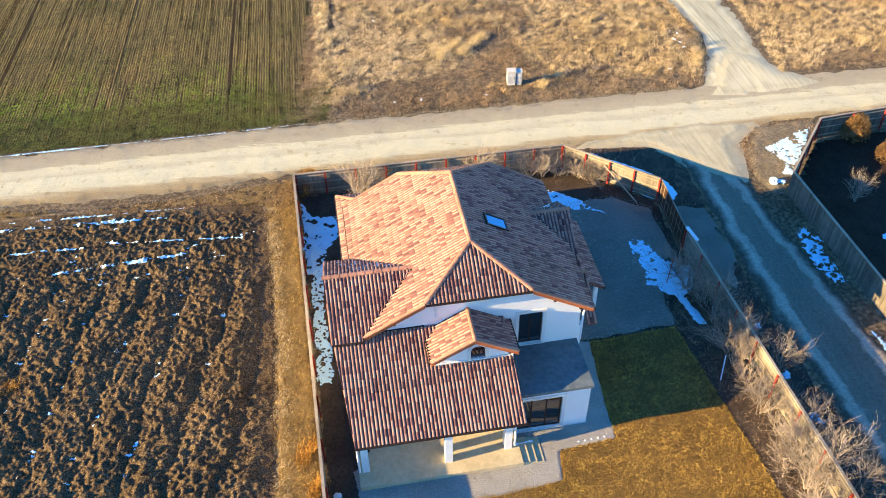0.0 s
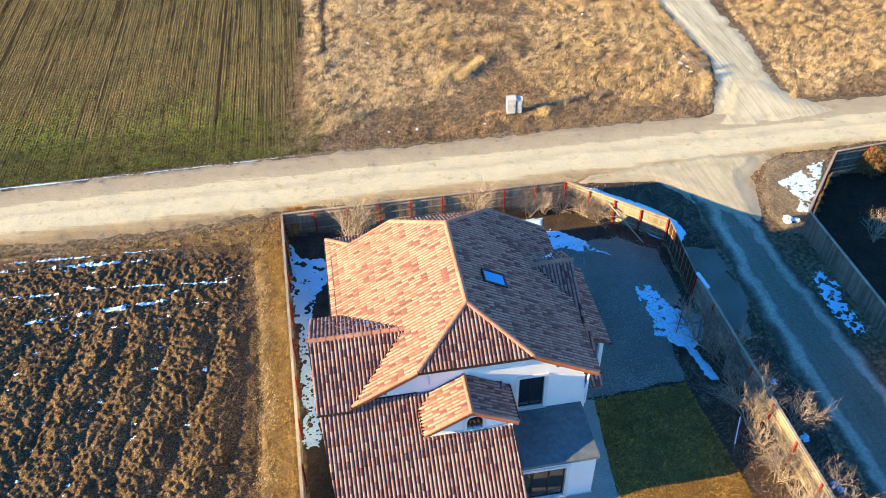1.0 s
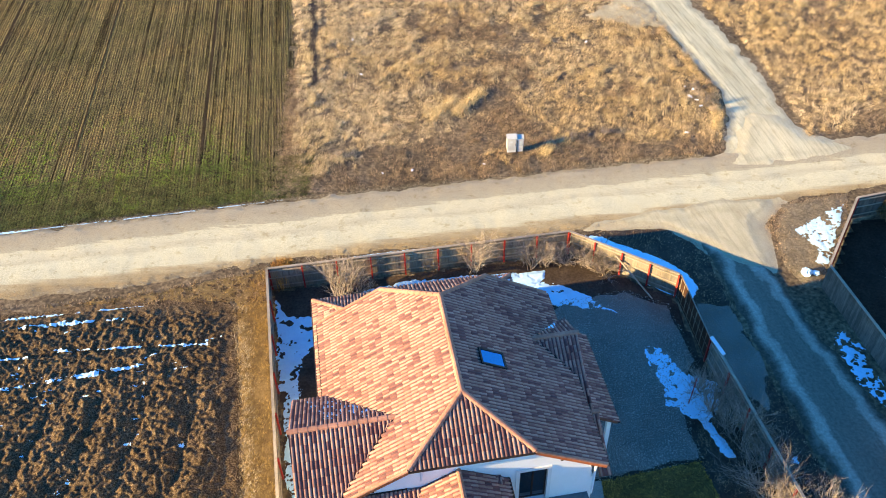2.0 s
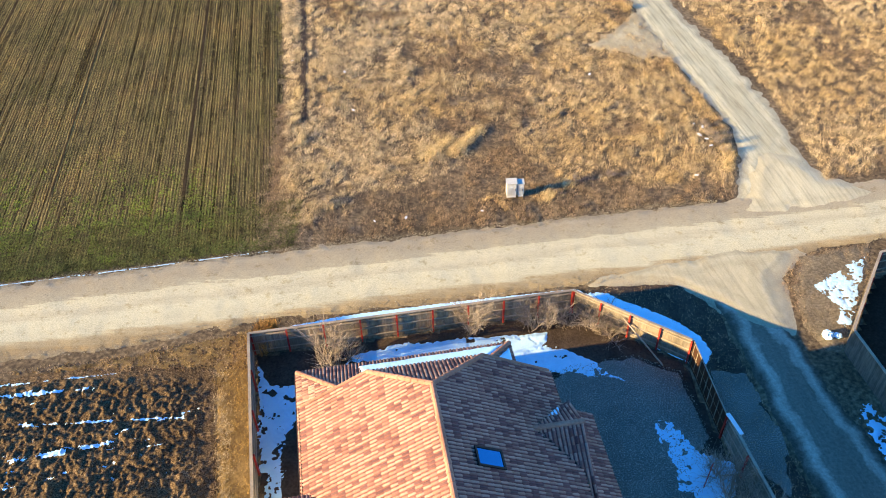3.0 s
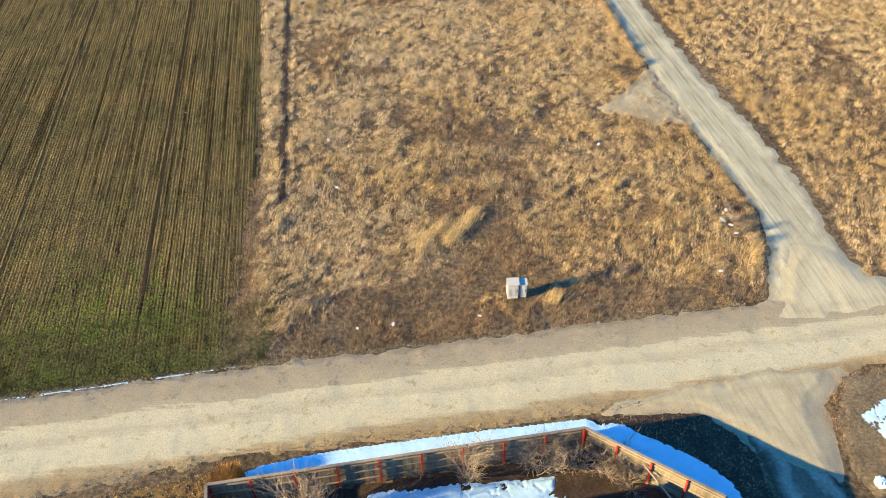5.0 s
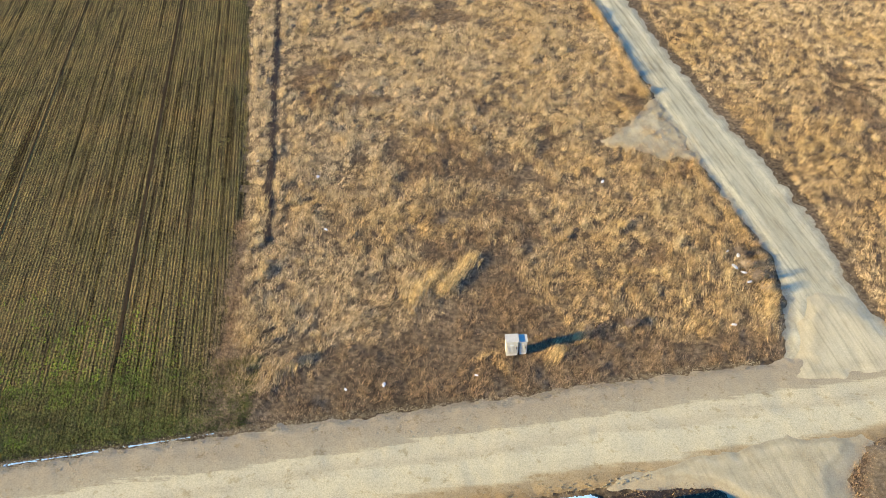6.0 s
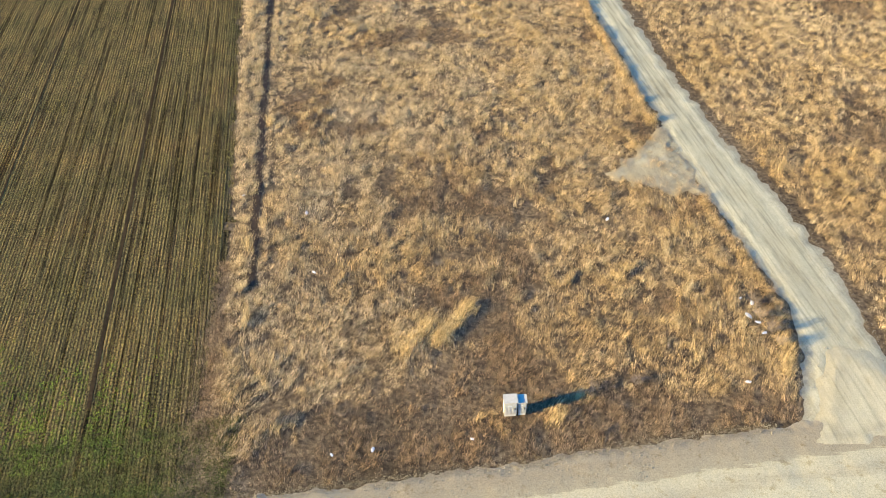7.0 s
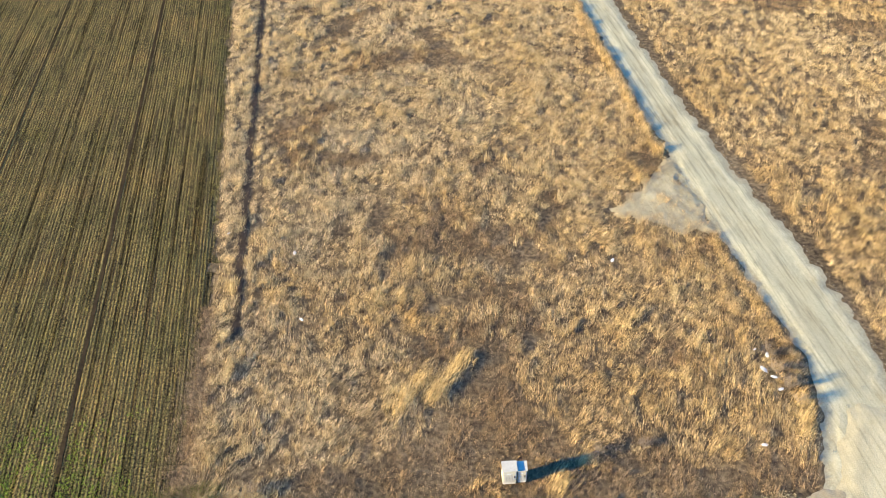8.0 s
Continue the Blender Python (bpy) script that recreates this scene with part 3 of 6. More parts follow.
tagged(sheet("gravel_lane", LANE, 0.14, flat(-0.015, 1.6, 0.02), M["lane"], 0.5, 5), "grey gravel lane winding through dry grass", "road", kind="structure")
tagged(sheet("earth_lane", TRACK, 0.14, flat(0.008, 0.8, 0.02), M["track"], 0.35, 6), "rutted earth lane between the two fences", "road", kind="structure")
MOUTH = [(8.6, 47.6), (11.1, 47.3), (13.5, 47.0), (15.2, 46.0), (16.4, 44.6), (18.2, 43.4), (19.9, 43.6), (20.2, 45.4), (20.4, 48.0), (21.6, 49.6), (23.6, 51.4), (18, 51.3), (13, 50.2), (9.2, 48.9)]
tagged(sheet("lane_mouth", MOUTH, 0.14, flat(0.06, 2.2, 0.02), M["mouth"], 0.35, 8), "pale sandy junction where the earth lane meets the road", "road", kind="structure")
FORK = [(17.4, 53.3), (19.8, 55.8), (20.5, 58.5), (22.5, 61.5), (24.7, 60.5), (26.0, 58.0), (30.0, 56.0), (27.0, 54.4), (22.0, 53.3)]
tagged(sheet("lane_fork", FORK, 0.14, flat(0.06, 2.2, 0.02), M["fork"], 0.4, 9), "pale dusty fork where the gravel lane leaves the road", "road", kind="structure")


# ---- fields and yard ----


def plow_z(x, y):
    """Ridges along y in the field, along the road on its headland, broken into clods."""
    head = np.clip((y - (34.4 + 0.14 * (x + 18))) / 1.2, 0, 1)
    wx = x + 1.1 * (fbm(x * 0.5, y * 0.3, 3, 21) - 0.5)
    rows = np.abs(np.sin((wx + 20.0) * 1.3)) ** 0.6 * 1.25 + 0.3 * np.abs(np.sin(wx * 3.9))
    cross = np.abs(np.sin((y - 0.13 * x) * 2.0 + 1.5 * fbm(x * 0.3, y * 0.3, 2, 5))) ** 0.8
    base = 0.15 * (rows * (1 - head) + cross * head)
    clod = np.maximum(0, fbm(x * 4.0, y * 4.0, 3, 31) - 0.42) * 0.42 + np.maximum(0, vnoise(x * 10.0, y * 10.0, 37) - 0.35) * 0.15
    return base * (0.5 + fbm(x * 0.7, y * 0.7, 2, 41)) + clod


def plow_height(x, y, e):
    return plow_z(x, y) * np.clip(e / 1.8, 0.2, 1) * np.clip(e / 0.3, 0, 1) + 0.02


NEAR_PLOW = [(-31, 17), (-7.2, 17), (-7.8, 20.6), (-9.3, 30.2), (-10.7, 37), (-11.9, 41.6), (-18.0, 41.9), (-29, 40.0), (-31, 39.6)]
tagged(sheet("ploughed_field", NEAR_PLOW, 0.06, plow_height, M["plow"], 0.35, 11, smooth=False), "ploughed dark brown field of clods with snow in the furrows", "field", kind="structure")
tagged(sheet("far_ploughed_field", [(-90, -15), (-2.6, -15), (-7.0, 16.9), (-31.1, 16.9), (-31.1, 39.4), (-90, 30)], 0.5, plow_height, M["plow"], 0.1, 12), "ploughed brown field", "field", kind="structure")


def crop_z(x, y, e):
    return -0.07 + (0.05 * fbm(x * 1.5, y * 1.5, 3, 9) + 0.06) * np.clip(e / 0.9, 0, 1)


CROP_NEAR = [(-46, 45.1), (-31, 47.6), (-21, 49.4), *FIELD_EDGE[:-1], (-20.5, 118), (-46, 118)]
tagged(sheet("crop_field", CROP_NEAR, 0.25, crop_z, M["crop"], 0.8, 13), "drilled winter crop field with green rows", "field", kind="structure")
tagged(sheet("far_crop_field", [(-160, 26), (-46.1, 45), (-46.1, 118.1), (-20.6, 118.1), (-27, 160), (-160, 160)], 1.0, lambda x, y, e: x * 0 + 0.0, M["crop"], 0, 14), "winter crop field", "field", kind="structure")

tagged(sheet("yard_soil", YARD, 0.3, flat(0.02, 0.3, 0.03, 1.4), M["soil"], 0.0, 15), "dark bare garden soil inside the fence", "ground", kind="structure")
GRAVEL_YARD = [(6.9, 29.7), (12.6, 31.0), (12.3, 35), (13.6, 37), (12.9, 41.2), (10.6, 42.4), (7, 41.6), (5.2, 40.2)]
tagged(sheet("yard_gravel", GRAVEL_YARD, 0.2, flat(0.05, 0.4, 0.015, 1.5), M["yard"], 0.18, 16), "grey gravel parking yard beside the house", "gravel", kind="structure")
LAWN = [(7.55, 29.9), (12.4, 31.0), (13.8, 25.9), (15.3, 20.5), (22.8, -15), (3.4, -15), (-2.6, 19.2), (1.1, 20.5), (5.35, 21.5), (5.3, 23.1), (8.1, 23.8), (7.8, 26)]
tagged(sheet("lawn", LAWN, 0.16, lambda x, y, e: 0.055 * np.clip(e / 0.15, 0, 1) + 0.03 * fbm(x * 6, y * 6, 2, 3), M["lawn"], 0.06, 17), "short yellow-brown winter lawn", "lawn", kind="structure")
APRON = [(-3.9, 19.8), (1.15, 20.22), (5.5, 21.32), (5.43, 23.02), (8.24, 23.72), (7.96, 26), (7.7, 30), (6.0, 30), (5.5, 26.5), (3.5, 25), (-4.5, 22)]
tagged(sheet("apron_gravel", APRON, 0.12, flat(0.062, 0.15, 0.012, 3.0), M["gravel"], 0.06, 18), "pale pebble apron round the house", "gravel", kind="structure")
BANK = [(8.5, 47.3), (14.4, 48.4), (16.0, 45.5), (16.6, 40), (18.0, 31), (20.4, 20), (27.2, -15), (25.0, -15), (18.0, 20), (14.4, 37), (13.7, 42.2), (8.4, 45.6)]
# Dark soil sheet over the paler ground beside the fence
tagged(sheet("lane_bank", BANK, 0.2, flat(-0.02, 0.4, 0.03, 1.6), M["soil"], 0.25, 20), "dark soil strip between fence and lane", "ground", kind="structure")
tagged(sheet("gate_gravel", [(14.3, 41.6), (16.4, 41.3), (17.3, 36.5), (16.6, 33.4), (15.0, 35.3), (14.4, 37.4)], 0.15, flat(0.0, 0.5, 0.02, 1.5), M["yard"], 0.3, 22), "grey gravel in front of the gate", "gravel", kind="structure")
STRIP = [(-11.9, 41.6), (-10.7, 37), (-9.3, 30.2), (-7.8, 20.6), (-1.4, -15), (1.4, -15), (-5.5, 19.6), (-7.6, 31.1), (-9.95, 42.7), (-10.2, 44.4), (-18, 42.3), (-29, 40.4), (-29, 41.2)]
tagged(sheet("verge_strip", STRIP, 0.15, flat(0.06, 0.4, 0.06, 2.6), M["strip"], 0.2, 19), "dry yellow grass strip along the fence", "grass", kind="structure")

# ---- the house, in its own axes: u across, v towards the road ----
house = empty("house", pose(0.68, 31.2, 0, 0, 0, 10.0), "white two-storey house with mixed terracotta tile roof", "house")
RIDGE, SLOPE = 8.5, 0.575
TILE_W, TILE_L = 0.175, 0.33


def tile_profile(w, length):
    """Roll tile: points across (a, h) and its mesh in plane axes (across, down the slope, up)."""
    a = [(-0.5 + i / 5) * w for i in range(6)]
    h = [0.004, 0.052, 0.074, 0.074, 0.052, 0.004]
    rows = []
    for b, lift in ((0.0, 0.0), (length * 1.06, 0.024)):
        rows.append([(a[i], b, h[i] + lift) for i in range(6)])
    rows.append([(a[i], length * 1.06, h[i] - 0.004) for i in range(6)])
    v = np.array(rows).reshape(-1, 3)
    f = [(r * 6 + i, r * 6 + i + 1, r * 6 + 7 + i, r * 6 + 6 + i) for r in range(2) for i in range(5)]
    return v, np.array(f)


TV, TF = tile_profile(TILE_W, TILE_L)


def plane_axes(poly):
    """For a roof polygon whose first two points lie along the ridge or eave: its origin, the axis along it, the way down and the normal."""
    p0 = Vector(poly[0])
    n = (Vector(poly[1]) - p0).cross(Vector(poly[2]) - p0).normalized()
    if n.z < 0:
        n = -n
    a = Vector((0, 0, 1)).cross(n).normalized()
    s = n.cross(a)
    if s.z > 0:
        s, a = -s, -a
    return p0, a, s, n


def tile_plane(name, poly, parent, singles=0, thick=0.14, label=""):
    """A roof slope: a solid deck with rolled tiles laid in courses from the eave up, cut at the polygon's border."""
    deck = part(name, slab(poly, (0, 0, -thick)), M["under"], parent, label)
    p0, a, s, n = plane_axes(poly)
    flat_pts = [((Vector(p) - p0).dot(a), (Vector(p) - p0).dot(s)) for p in poly]
    bmax, bmin = max(q[1] for q in flat_pts), min(q[1] for q in flat_pts)
    amin, amax = min(q[0] for q in flat_pts), max(q[0] for q in flat_pts)
    pts = flat_pts + flat_pts[:1]

    def span(b):
        xs = []
        for (a0, b0), (a1, b1) in zip(pts, pts[1:]):
            if b0 != b1 and min(b0, b1) <= b <= max(b0, b1):
                xs.append(a0 + (a1 - a0) * (b - b0) / (b1 - b0))
            elif abs(b0 - b) < 1e-9 and abs(b1 - b) < 1e-9:
                xs += [a0, a1]
        return (min(xs), max(xs)) if xs else (0, 0)
    rows = int(math.ceil((bmax - bmin) / TILE_L))
    m4 = Matrix(((a.x, s.x, n.x, p0.x), (a.y, s.y, n.y, p0.y), (a.z, s.z, n.z, p0.z), (0, 0, 0, 1)))
    rng = random.Random(name)
    V, F, count, made = [], [], 0, 0
    shared = None
    for r in range(rows):
        b0 = bmax - (r + 1) * TILE_L + 0.03
        for c in range(int((amax - amin) / TILE_W) + 1):
            ac = amin + (c + 0.5) * TILE_W
            v = TV + np.array([ac, b0, rng.uniform(-0.004, 0.006)])
            lo, hi = span(min(max(b0 + TILE_L / 2, bmin + 1e-6), bmax - 1e-6))
            if ac + TILE_W / 2 < lo or ac - TILE_W / 2 > hi:
                continue
            whole = lo <= ac - TILE_W / 2 and ac + TILE_W / 2 <= hi and b0 >= bmin
            if whole and made < singles:
                if shared is None:
                    shared = bpy.data.meshes.new("tile")
                    shared.from_pydata([tuple(q) for q in TV], [], [tuple(int(i) for i in q) for q in TF])
                    shared.materials.append(M["tile_piece"])
                    shared.materials.append(M["pan"])
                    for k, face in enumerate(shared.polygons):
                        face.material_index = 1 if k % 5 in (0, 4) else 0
                ob = new("tile", shared)
                ob.parent = deck
                ob.matrix_local = m4 @ Matrix.Translation((ac, b0, rng.uniform(-0.004, 0.006)))
                made += 1
                continue
            lims = {}
            for q in v:
                q[1] = min(max(q[1], bmin), bmax + 0.06)
                key = round(q[1], 4)
                if key not in lims:
                    lims[key] = span(min(max(q[1], bmin + 1e-6), bmax - 1e-6))
                q[0] = min(max(q[0], lims[key][0]), lims[key][1])
            V.append(v)
            F.append(TF + count)
            count += len(TV)
    if V:
        v = np.concatenate(V)
        w = np.array(m4)[:3, :3] @ v.T + np.array(m4)[:3, 3:4]
        ob = big_mesh("tile_covering", w.T, np.concatenate(F), M["tile"])
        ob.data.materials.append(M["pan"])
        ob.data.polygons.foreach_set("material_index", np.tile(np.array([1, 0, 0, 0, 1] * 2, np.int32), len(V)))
        ob.parent = deck
        ob["kind"] = "stuff"
    return deck


def cap_run(p, q, parent, r=0.115, name="ridge_tile"):
    """Half-round cap tiles, each a little wider at one end, laid from p to q."""
    p, q = Vector(p), Vector(q)
    d = (q - p)
    n = max(1, round(d.length / 0.38))
    step = d / n
    x = step.normalized()
    up = (Vector((0, 0, 1)) - x * x.z).normalized()
    side = up.cross(x)
    me = bpy.data.meshes.new(name)
    vs, fs = [], []
    for t, rr in ((0, r), (1.07, r * 1.12)):
        for k in range(7):
            ang = math.pi * k / 6
            vs.append((t * step.length, math.cos(ang) * rr, math.sin(ang) * rr * 0.9))
    for k in range(6):
        fs.append((k, k + 1, k + 8, k + 7))
    fs += [(0, 6, 5, 4, 3, 2, 1), tuple(range(7, 14))]
    me.from_pydata(vs, [], fs)
    me.materials.append(M["cap"])
    m = Matrix(((x.x, side.x, up.x, 0), (x.y, side.y, up.y, 0), (x.z, side.z, up.z, 0), (0, 0, 0, 1)))
    for i in range(n):
        ob = new(name, me)
        ob.parent = parent
        ob.matrix_local = Matrix.Translation(p + step * i) @ m


def zr(u):
    return RIDGE - SLOPE * abs(u)


HU, HV, EV = 2.47, 4.85, 5.5  # half-hip corner, verge, eave
main_w = [(0, -2.62, RIDGE), (0, 2.62, RIDGE), (-HU, HV, zr(HU)), (-EV, HV, zr(EV)), (-EV, -HV, zr(EV)), (-HU, -HV, zr(HU))]
main_e = [(-x, y, z) for x, y, z in main_w]
hip_s = [(-HU, -HV, zr(HU)), (HU, -HV, zr(HU)), (0, -2.62, RIDGE)]
hip_n = [(x, -y, z) for x, y, z in hip_s]
roof_w = tile_plane("roof_slope", main_w, house, label="west slope of sunlit orange tiles")
roof_e = tile_plane("roof_slope", main_e, house)
tile_plane("half_hip", hip_s, house)
tile_plane("half_hip", hip_n, house)
cap_run((0, 2.62, RIDGE + 0.03), (0, -2.62, RIDGE + 0.03), roof_w)
for sx in (-1, 1):
    for sy in (-1, 1):
        cap_run((sx * HU, sy * HV, zr(HU) + 0.04), (0, sy * 2.62, RIDGE + 0.03), roof_w if sx < 0 else roof_e)
WR, WV = 6.96, -2.25  # wing ridge


def zw(v):
    return WR - SLOPE * abs(v - WV)


wing_s = [(-6.9, WV, WR), (-2.68, WV, WR), (-5.4, -4.98, zw(-4.98)), (-6.85, -4.98, zw(-4.98))]
wing_n = [(-2.68, WV, WR), (-6.9, WV, WR), (-6.9, 0.42, zw(0.42)), (-5.35, 0.42, zw(0.42))]
wing = tile_plane("wing_roof_slope", wing_s, house)
tile_plane("wing_roof_slope", wing_n, house)
cap_run((-6.95, WV, WR + 0.03), (-2.6, WV, WR + 0.03), wing)
PZ0, PZ1 = 5.15, 2.78
porch_roof = [(-6.8, -4.58, PZ0 + 0.19), (1.2, -4.58, PZ0 + 0.19), (1.46, -8.85, PZ1), (-6.35, -8.85, PZ1)]
tile_plane("porch_roof", porch_roof, house, singles=300, label="porch roof of cream, red and brown rolled tiles")
DR, DU = 6.12, -0.5
dorm_w = [(DU, -6.5, DR), (DU, -4.4, DR), (DU - 2.02, -4.4, DR - 1.15), (DU - 2.02, -6.5, DR - 1.15)]
dorm_e = [(2 * DU - x, y, z) for x, y, z in dorm_w]
dr = tile_plane("dormer_roof_slope", dorm_w, house)
tile_plane("dormer_roof_slope", dorm_e, house)
cap_run((DU, -4.4, DR + 0.02), (DU, -6.52, DR + 0.02), dr, 0.1)
# the lower roof behind the house
LZ, LV, LT = 2.75, 9.0, 4.6
RS = 0.42
rise = RS * (LV - LT)
rear = [(-5.88 + (LV - LT), LT, LZ + rise), (4.72 - (LV - LT), LT, LZ + rise), (4.72, LV, LZ), (-5.88, LV, LZ)]
rear_w = [(-5.88, LV, LZ), (-5.88, 1.05, LZ), (-5.0, 1.05, LZ + RS * 0.88), (-5.0, LT, LZ + RS * 0.88), (-5.88 + (LV - LT), LT, LZ + rise)]
rear_e = [(4.72, LV, LZ), (4.72, LT, LZ), (4.72 - (LV - LT), LT, LZ + rise)]
lean = tile_plane("rear_roof_slope", rear, house)
tile_plane("rear_roof_slope", [rear_w[0], rear_w[1], rear_w[2], (-5.0, LV - 0.88, LZ + RS * 0.88)], house)
tile_plane("rear_roof_slope", [(-5.88, LV, LZ), (-5.88, LT, LZ), (-5.88 + (LV - LT), LT, LZ + rise)], house)
tile_plane("rear_roof_slope", rear_e, house)
cap_run((-5.9, LV + 0.02, LZ + 0.04), (-5.88 + (LV - LT), LT, LZ + rise + 0.03), lean)
cap_run((4.74, LV + 0.02, LZ + 0.04), (4.72 - (LV - LT), LT, LZ + rise + 0.03), lean)
# cross gable and low roof on the east side
GV, GZ = 1.38, 6.24
gab_s = [(3.9, GV, GZ), (6.0, GV, GZ), (6.0, -1.9, GZ - SLOPE * 3.28), (5.56, -1.9, GZ - SLOPE * 3.28), (5.56, -0.4, GZ - SLOPE * 1.78)]
gab_n = [(3.9, GV, GZ), (6.0, GV, GZ), (6.0, 3.1, GZ - SLOPE * 1.72), (5.5, 3.0, GZ - SLOPE * 1.66)]
gab = tile_plane("cross_gable_slope", gab_s, house)
tile_plane("cross_gable_slope", gab_n, house)
cap_run((6.05, GV, GZ + 0.03), (3.8, GV, GZ + 0.03), gab)

low_gab = tile_plane("side_roof_slope", [(5.56, -2.05, 4.95), (6.05, -2.05, 4.95), (6.05, -4.3, 4.95 - SLOPE * 2.25), (5.56, -4.3, 4.95 - SLOPE * 2.25)], house)
cap_run((6.1, -2.05, 4.98), (5.56, -2.05, 4.98), low_gab, 0.1)

# walls
WALL = 0.3


def wall_run(name, p, q, z0, z1, holes, parent, label=""):
    """A straight wall from p to q (u, v) with rectangular holes (s0, s1, z0, z1) through it; its outside is to the right of p to q."""
    p, q = Vector((*p, 0)), Vector((*q, 0))
    d = q - p
    x = d.normalized()
    m = Matrix(((x.x, -x.y, 0, p.x), (x.y, x.x, 0, p.y), (0, 0, 1, 0), (0, 0, 0, 1)))
    ss = sorted({0.0, d.length, *[h[0] for h in holes], *[h[1] for h in holes]})
    zs = sorted({z0, z1, *[h[2] for h in holes], *[h[3] for h in holes]})
    bm = bmesh.new()
    for s0, s1 in zip(ss, ss[1:]):
        for a0, a1 in zip(zs, zs[1:]):
            sm, zm = (s0 + s1) / 2, (a0 + a1) / 2
            if not any(h[0] < sm < h[1] and h[2] < zm < h[3] for h in holes):
                add_box(bm, s0, s1, 0, WALL, a0, a1, m)
    bmesh.ops.remove_doubles(bm, verts=bm.verts, dist=1e-4)
    return part(name, bm, M["plaster"], parent, label), m


def window_in(wall, m, s0, s1, z0, z1, lights=2, rows=1, surround=0.16, name="window", glow=None):
    """A window in a wall hole: stone surround, dark frame with bars, and panes."""
    bm = boxes((s0 - surround, s0, -0.05, 0.06, z0 - 0.02, z1 + surround, m), (s1, s1 + surround, -0.05, 0.06, z0 - 0.02, z1 + surround, m), (s0, s1, -0.05, 0.06, z1, z1 + surround, m))
    fr = bmesh.new()
    t = 0.07
    for k in range(lights + 1):
        c = s0 + (s1 - s0) * k / lights
        c = min(max(c, s0 + t / 2), s1 - t / 2)
        add_box(fr, c - t / 2, c + t / 2, 0.1, 0.17, z0, z1, m)
    for k in range(rows + 1):
        c = z0 + (z1 - z0) * k / rows
        c = min(max(c, z0 + t / 2), z1 - t / 2)
        add_box(fr, s0, s1, 0.105, 0.165, c - t / 2, c + t / 2, m)
    win = part(name, fr, M["wood_dark"], house, "dark brown window frame")
    part("surround", bm, M["trim"], win)
    part("sill", boxes((s0 - surround, s1 + surround, -0.09, 0.09, z0 - 0.07, z0 - 0.021, m)), M["trim"], win)
    for k in range(lights):
        a0, a1 = s0 + (s1 - s0) * k / lights + t / 2, s0 + (s1 - s0) * (k + 1) / lights - t / 2
        part("pane", boxes((a0, a1, 0.125, 0.14, z0 + t, z1 - t, m)), M["glass"], win)
    return win


front, mf = wall_run("front_wall", (-5.1, -4.55), (5.02, -4.55), 0, 5.28, [(7.1, 8.25, 3.12, 5.27)], house)
part("gable_wall", slab([(-5.0, -4.55, 5.28), (5.0, -4.55, 5.28), (2.45, -4.55, zr(2.45) - 0.2), (-2.45, -4.55, zr(2.45) - 0.2)], (0, WALL, 0)), M["plaster"], house)
part("gable_wall", slab([(-5.0, 4.25, 5.28), (5.0, 4.25, 5.28), (2.45, 4.25, zr(2.45) - 0.2), (-2.45, 4.25, zr(2.45) - 0.2)], (0, WALL, 0)), M["plaster"], house)
wall_run("east_wall", (5.02, -4.25), (5.02, 4.25), 0, 5.25, [], house)
wall_run("rear_wall", (5.02, 4.55), (-5.1, 4.55), 0, 5.28, [], house)
wall_run("west_wall", (-5.1, 4.25), (-5.1, -4.25), 0, 5.25, [], house)
wall_run("wing_wall", (-6.5, 0.0), (-6.5, -4.55), 0, 5.3, [], house)
part("wing_gable", slab([(-6.5, 0.0, 5.3), (-6.5, -4.5, 5.3), (-6.5, WV, WR - 0.15)], (WALL, 0, 0)), M["plaster"], house)
wall_run("wing_wall", (-5.1, 0.0), (-6.5, 0.0), 0, 5.3, [], house)
wall_run("wing_wall", (-6.5, -4.55), (-5.1, -4.55), 0, 5.1, [], house)
window_in(front, mf, 7.1, 8.25, 3.12, 5.27, 2, 1, name="terrace_door")
# terrace block
tw, mt = wall_run("terrace_wall", (1.3, -7.45), (4.88, -7.45), 0, 2.82, [(0.05, 2.25, 0.12, 2.42)], house)
wall_run("terrace_wall", (4.88, -7.15), (4.88, -4.55), 0, 2.82, [], house)
window_in(tw, mt, 0.05, 2.25, 0.12, 2.42, 3, 1)
part("terrace_floor", boxes((1.1, 4.98, -7.55, -4.56, 2.822, 3.0)), M["slab"], house, "grey terrace slab over the ground floor")
# porch
part("porch_floor", boxes((-6.35, 1.3, -9.35, -4.56, 0.0, 0.3)), M["porch"], house, "beige paved porch floor")
for k in range(3):
    part("step", boxes((1.31 + 0.34 * k, 1.65 + 0.34 * k, -9.3, -7.9, 0.0, 0.23 - 0.07 * k)), M["porch"], house)
for u, v in ((-6.0, -8.4), (-2.12, -8.55), (0.75, -8.3)):
    col = part("porch_column", boxes((u - 0.17, u + 0.17, v - 0.17, v + 0.17, 0.3, 2.75)), M["plaster"], house)
    part("column_cap", boxes((u - 0.22, u + 0.22, v - 0.22, v + 0.22, 2.6, 2.72)), M["trim"], col)
part("porch_beam", boxes((-6.3, 1.1, -8.62, -8.36, 2.72, 2.9)), M["trim"], house)
# dormer walls and arched window
DV = -6.18


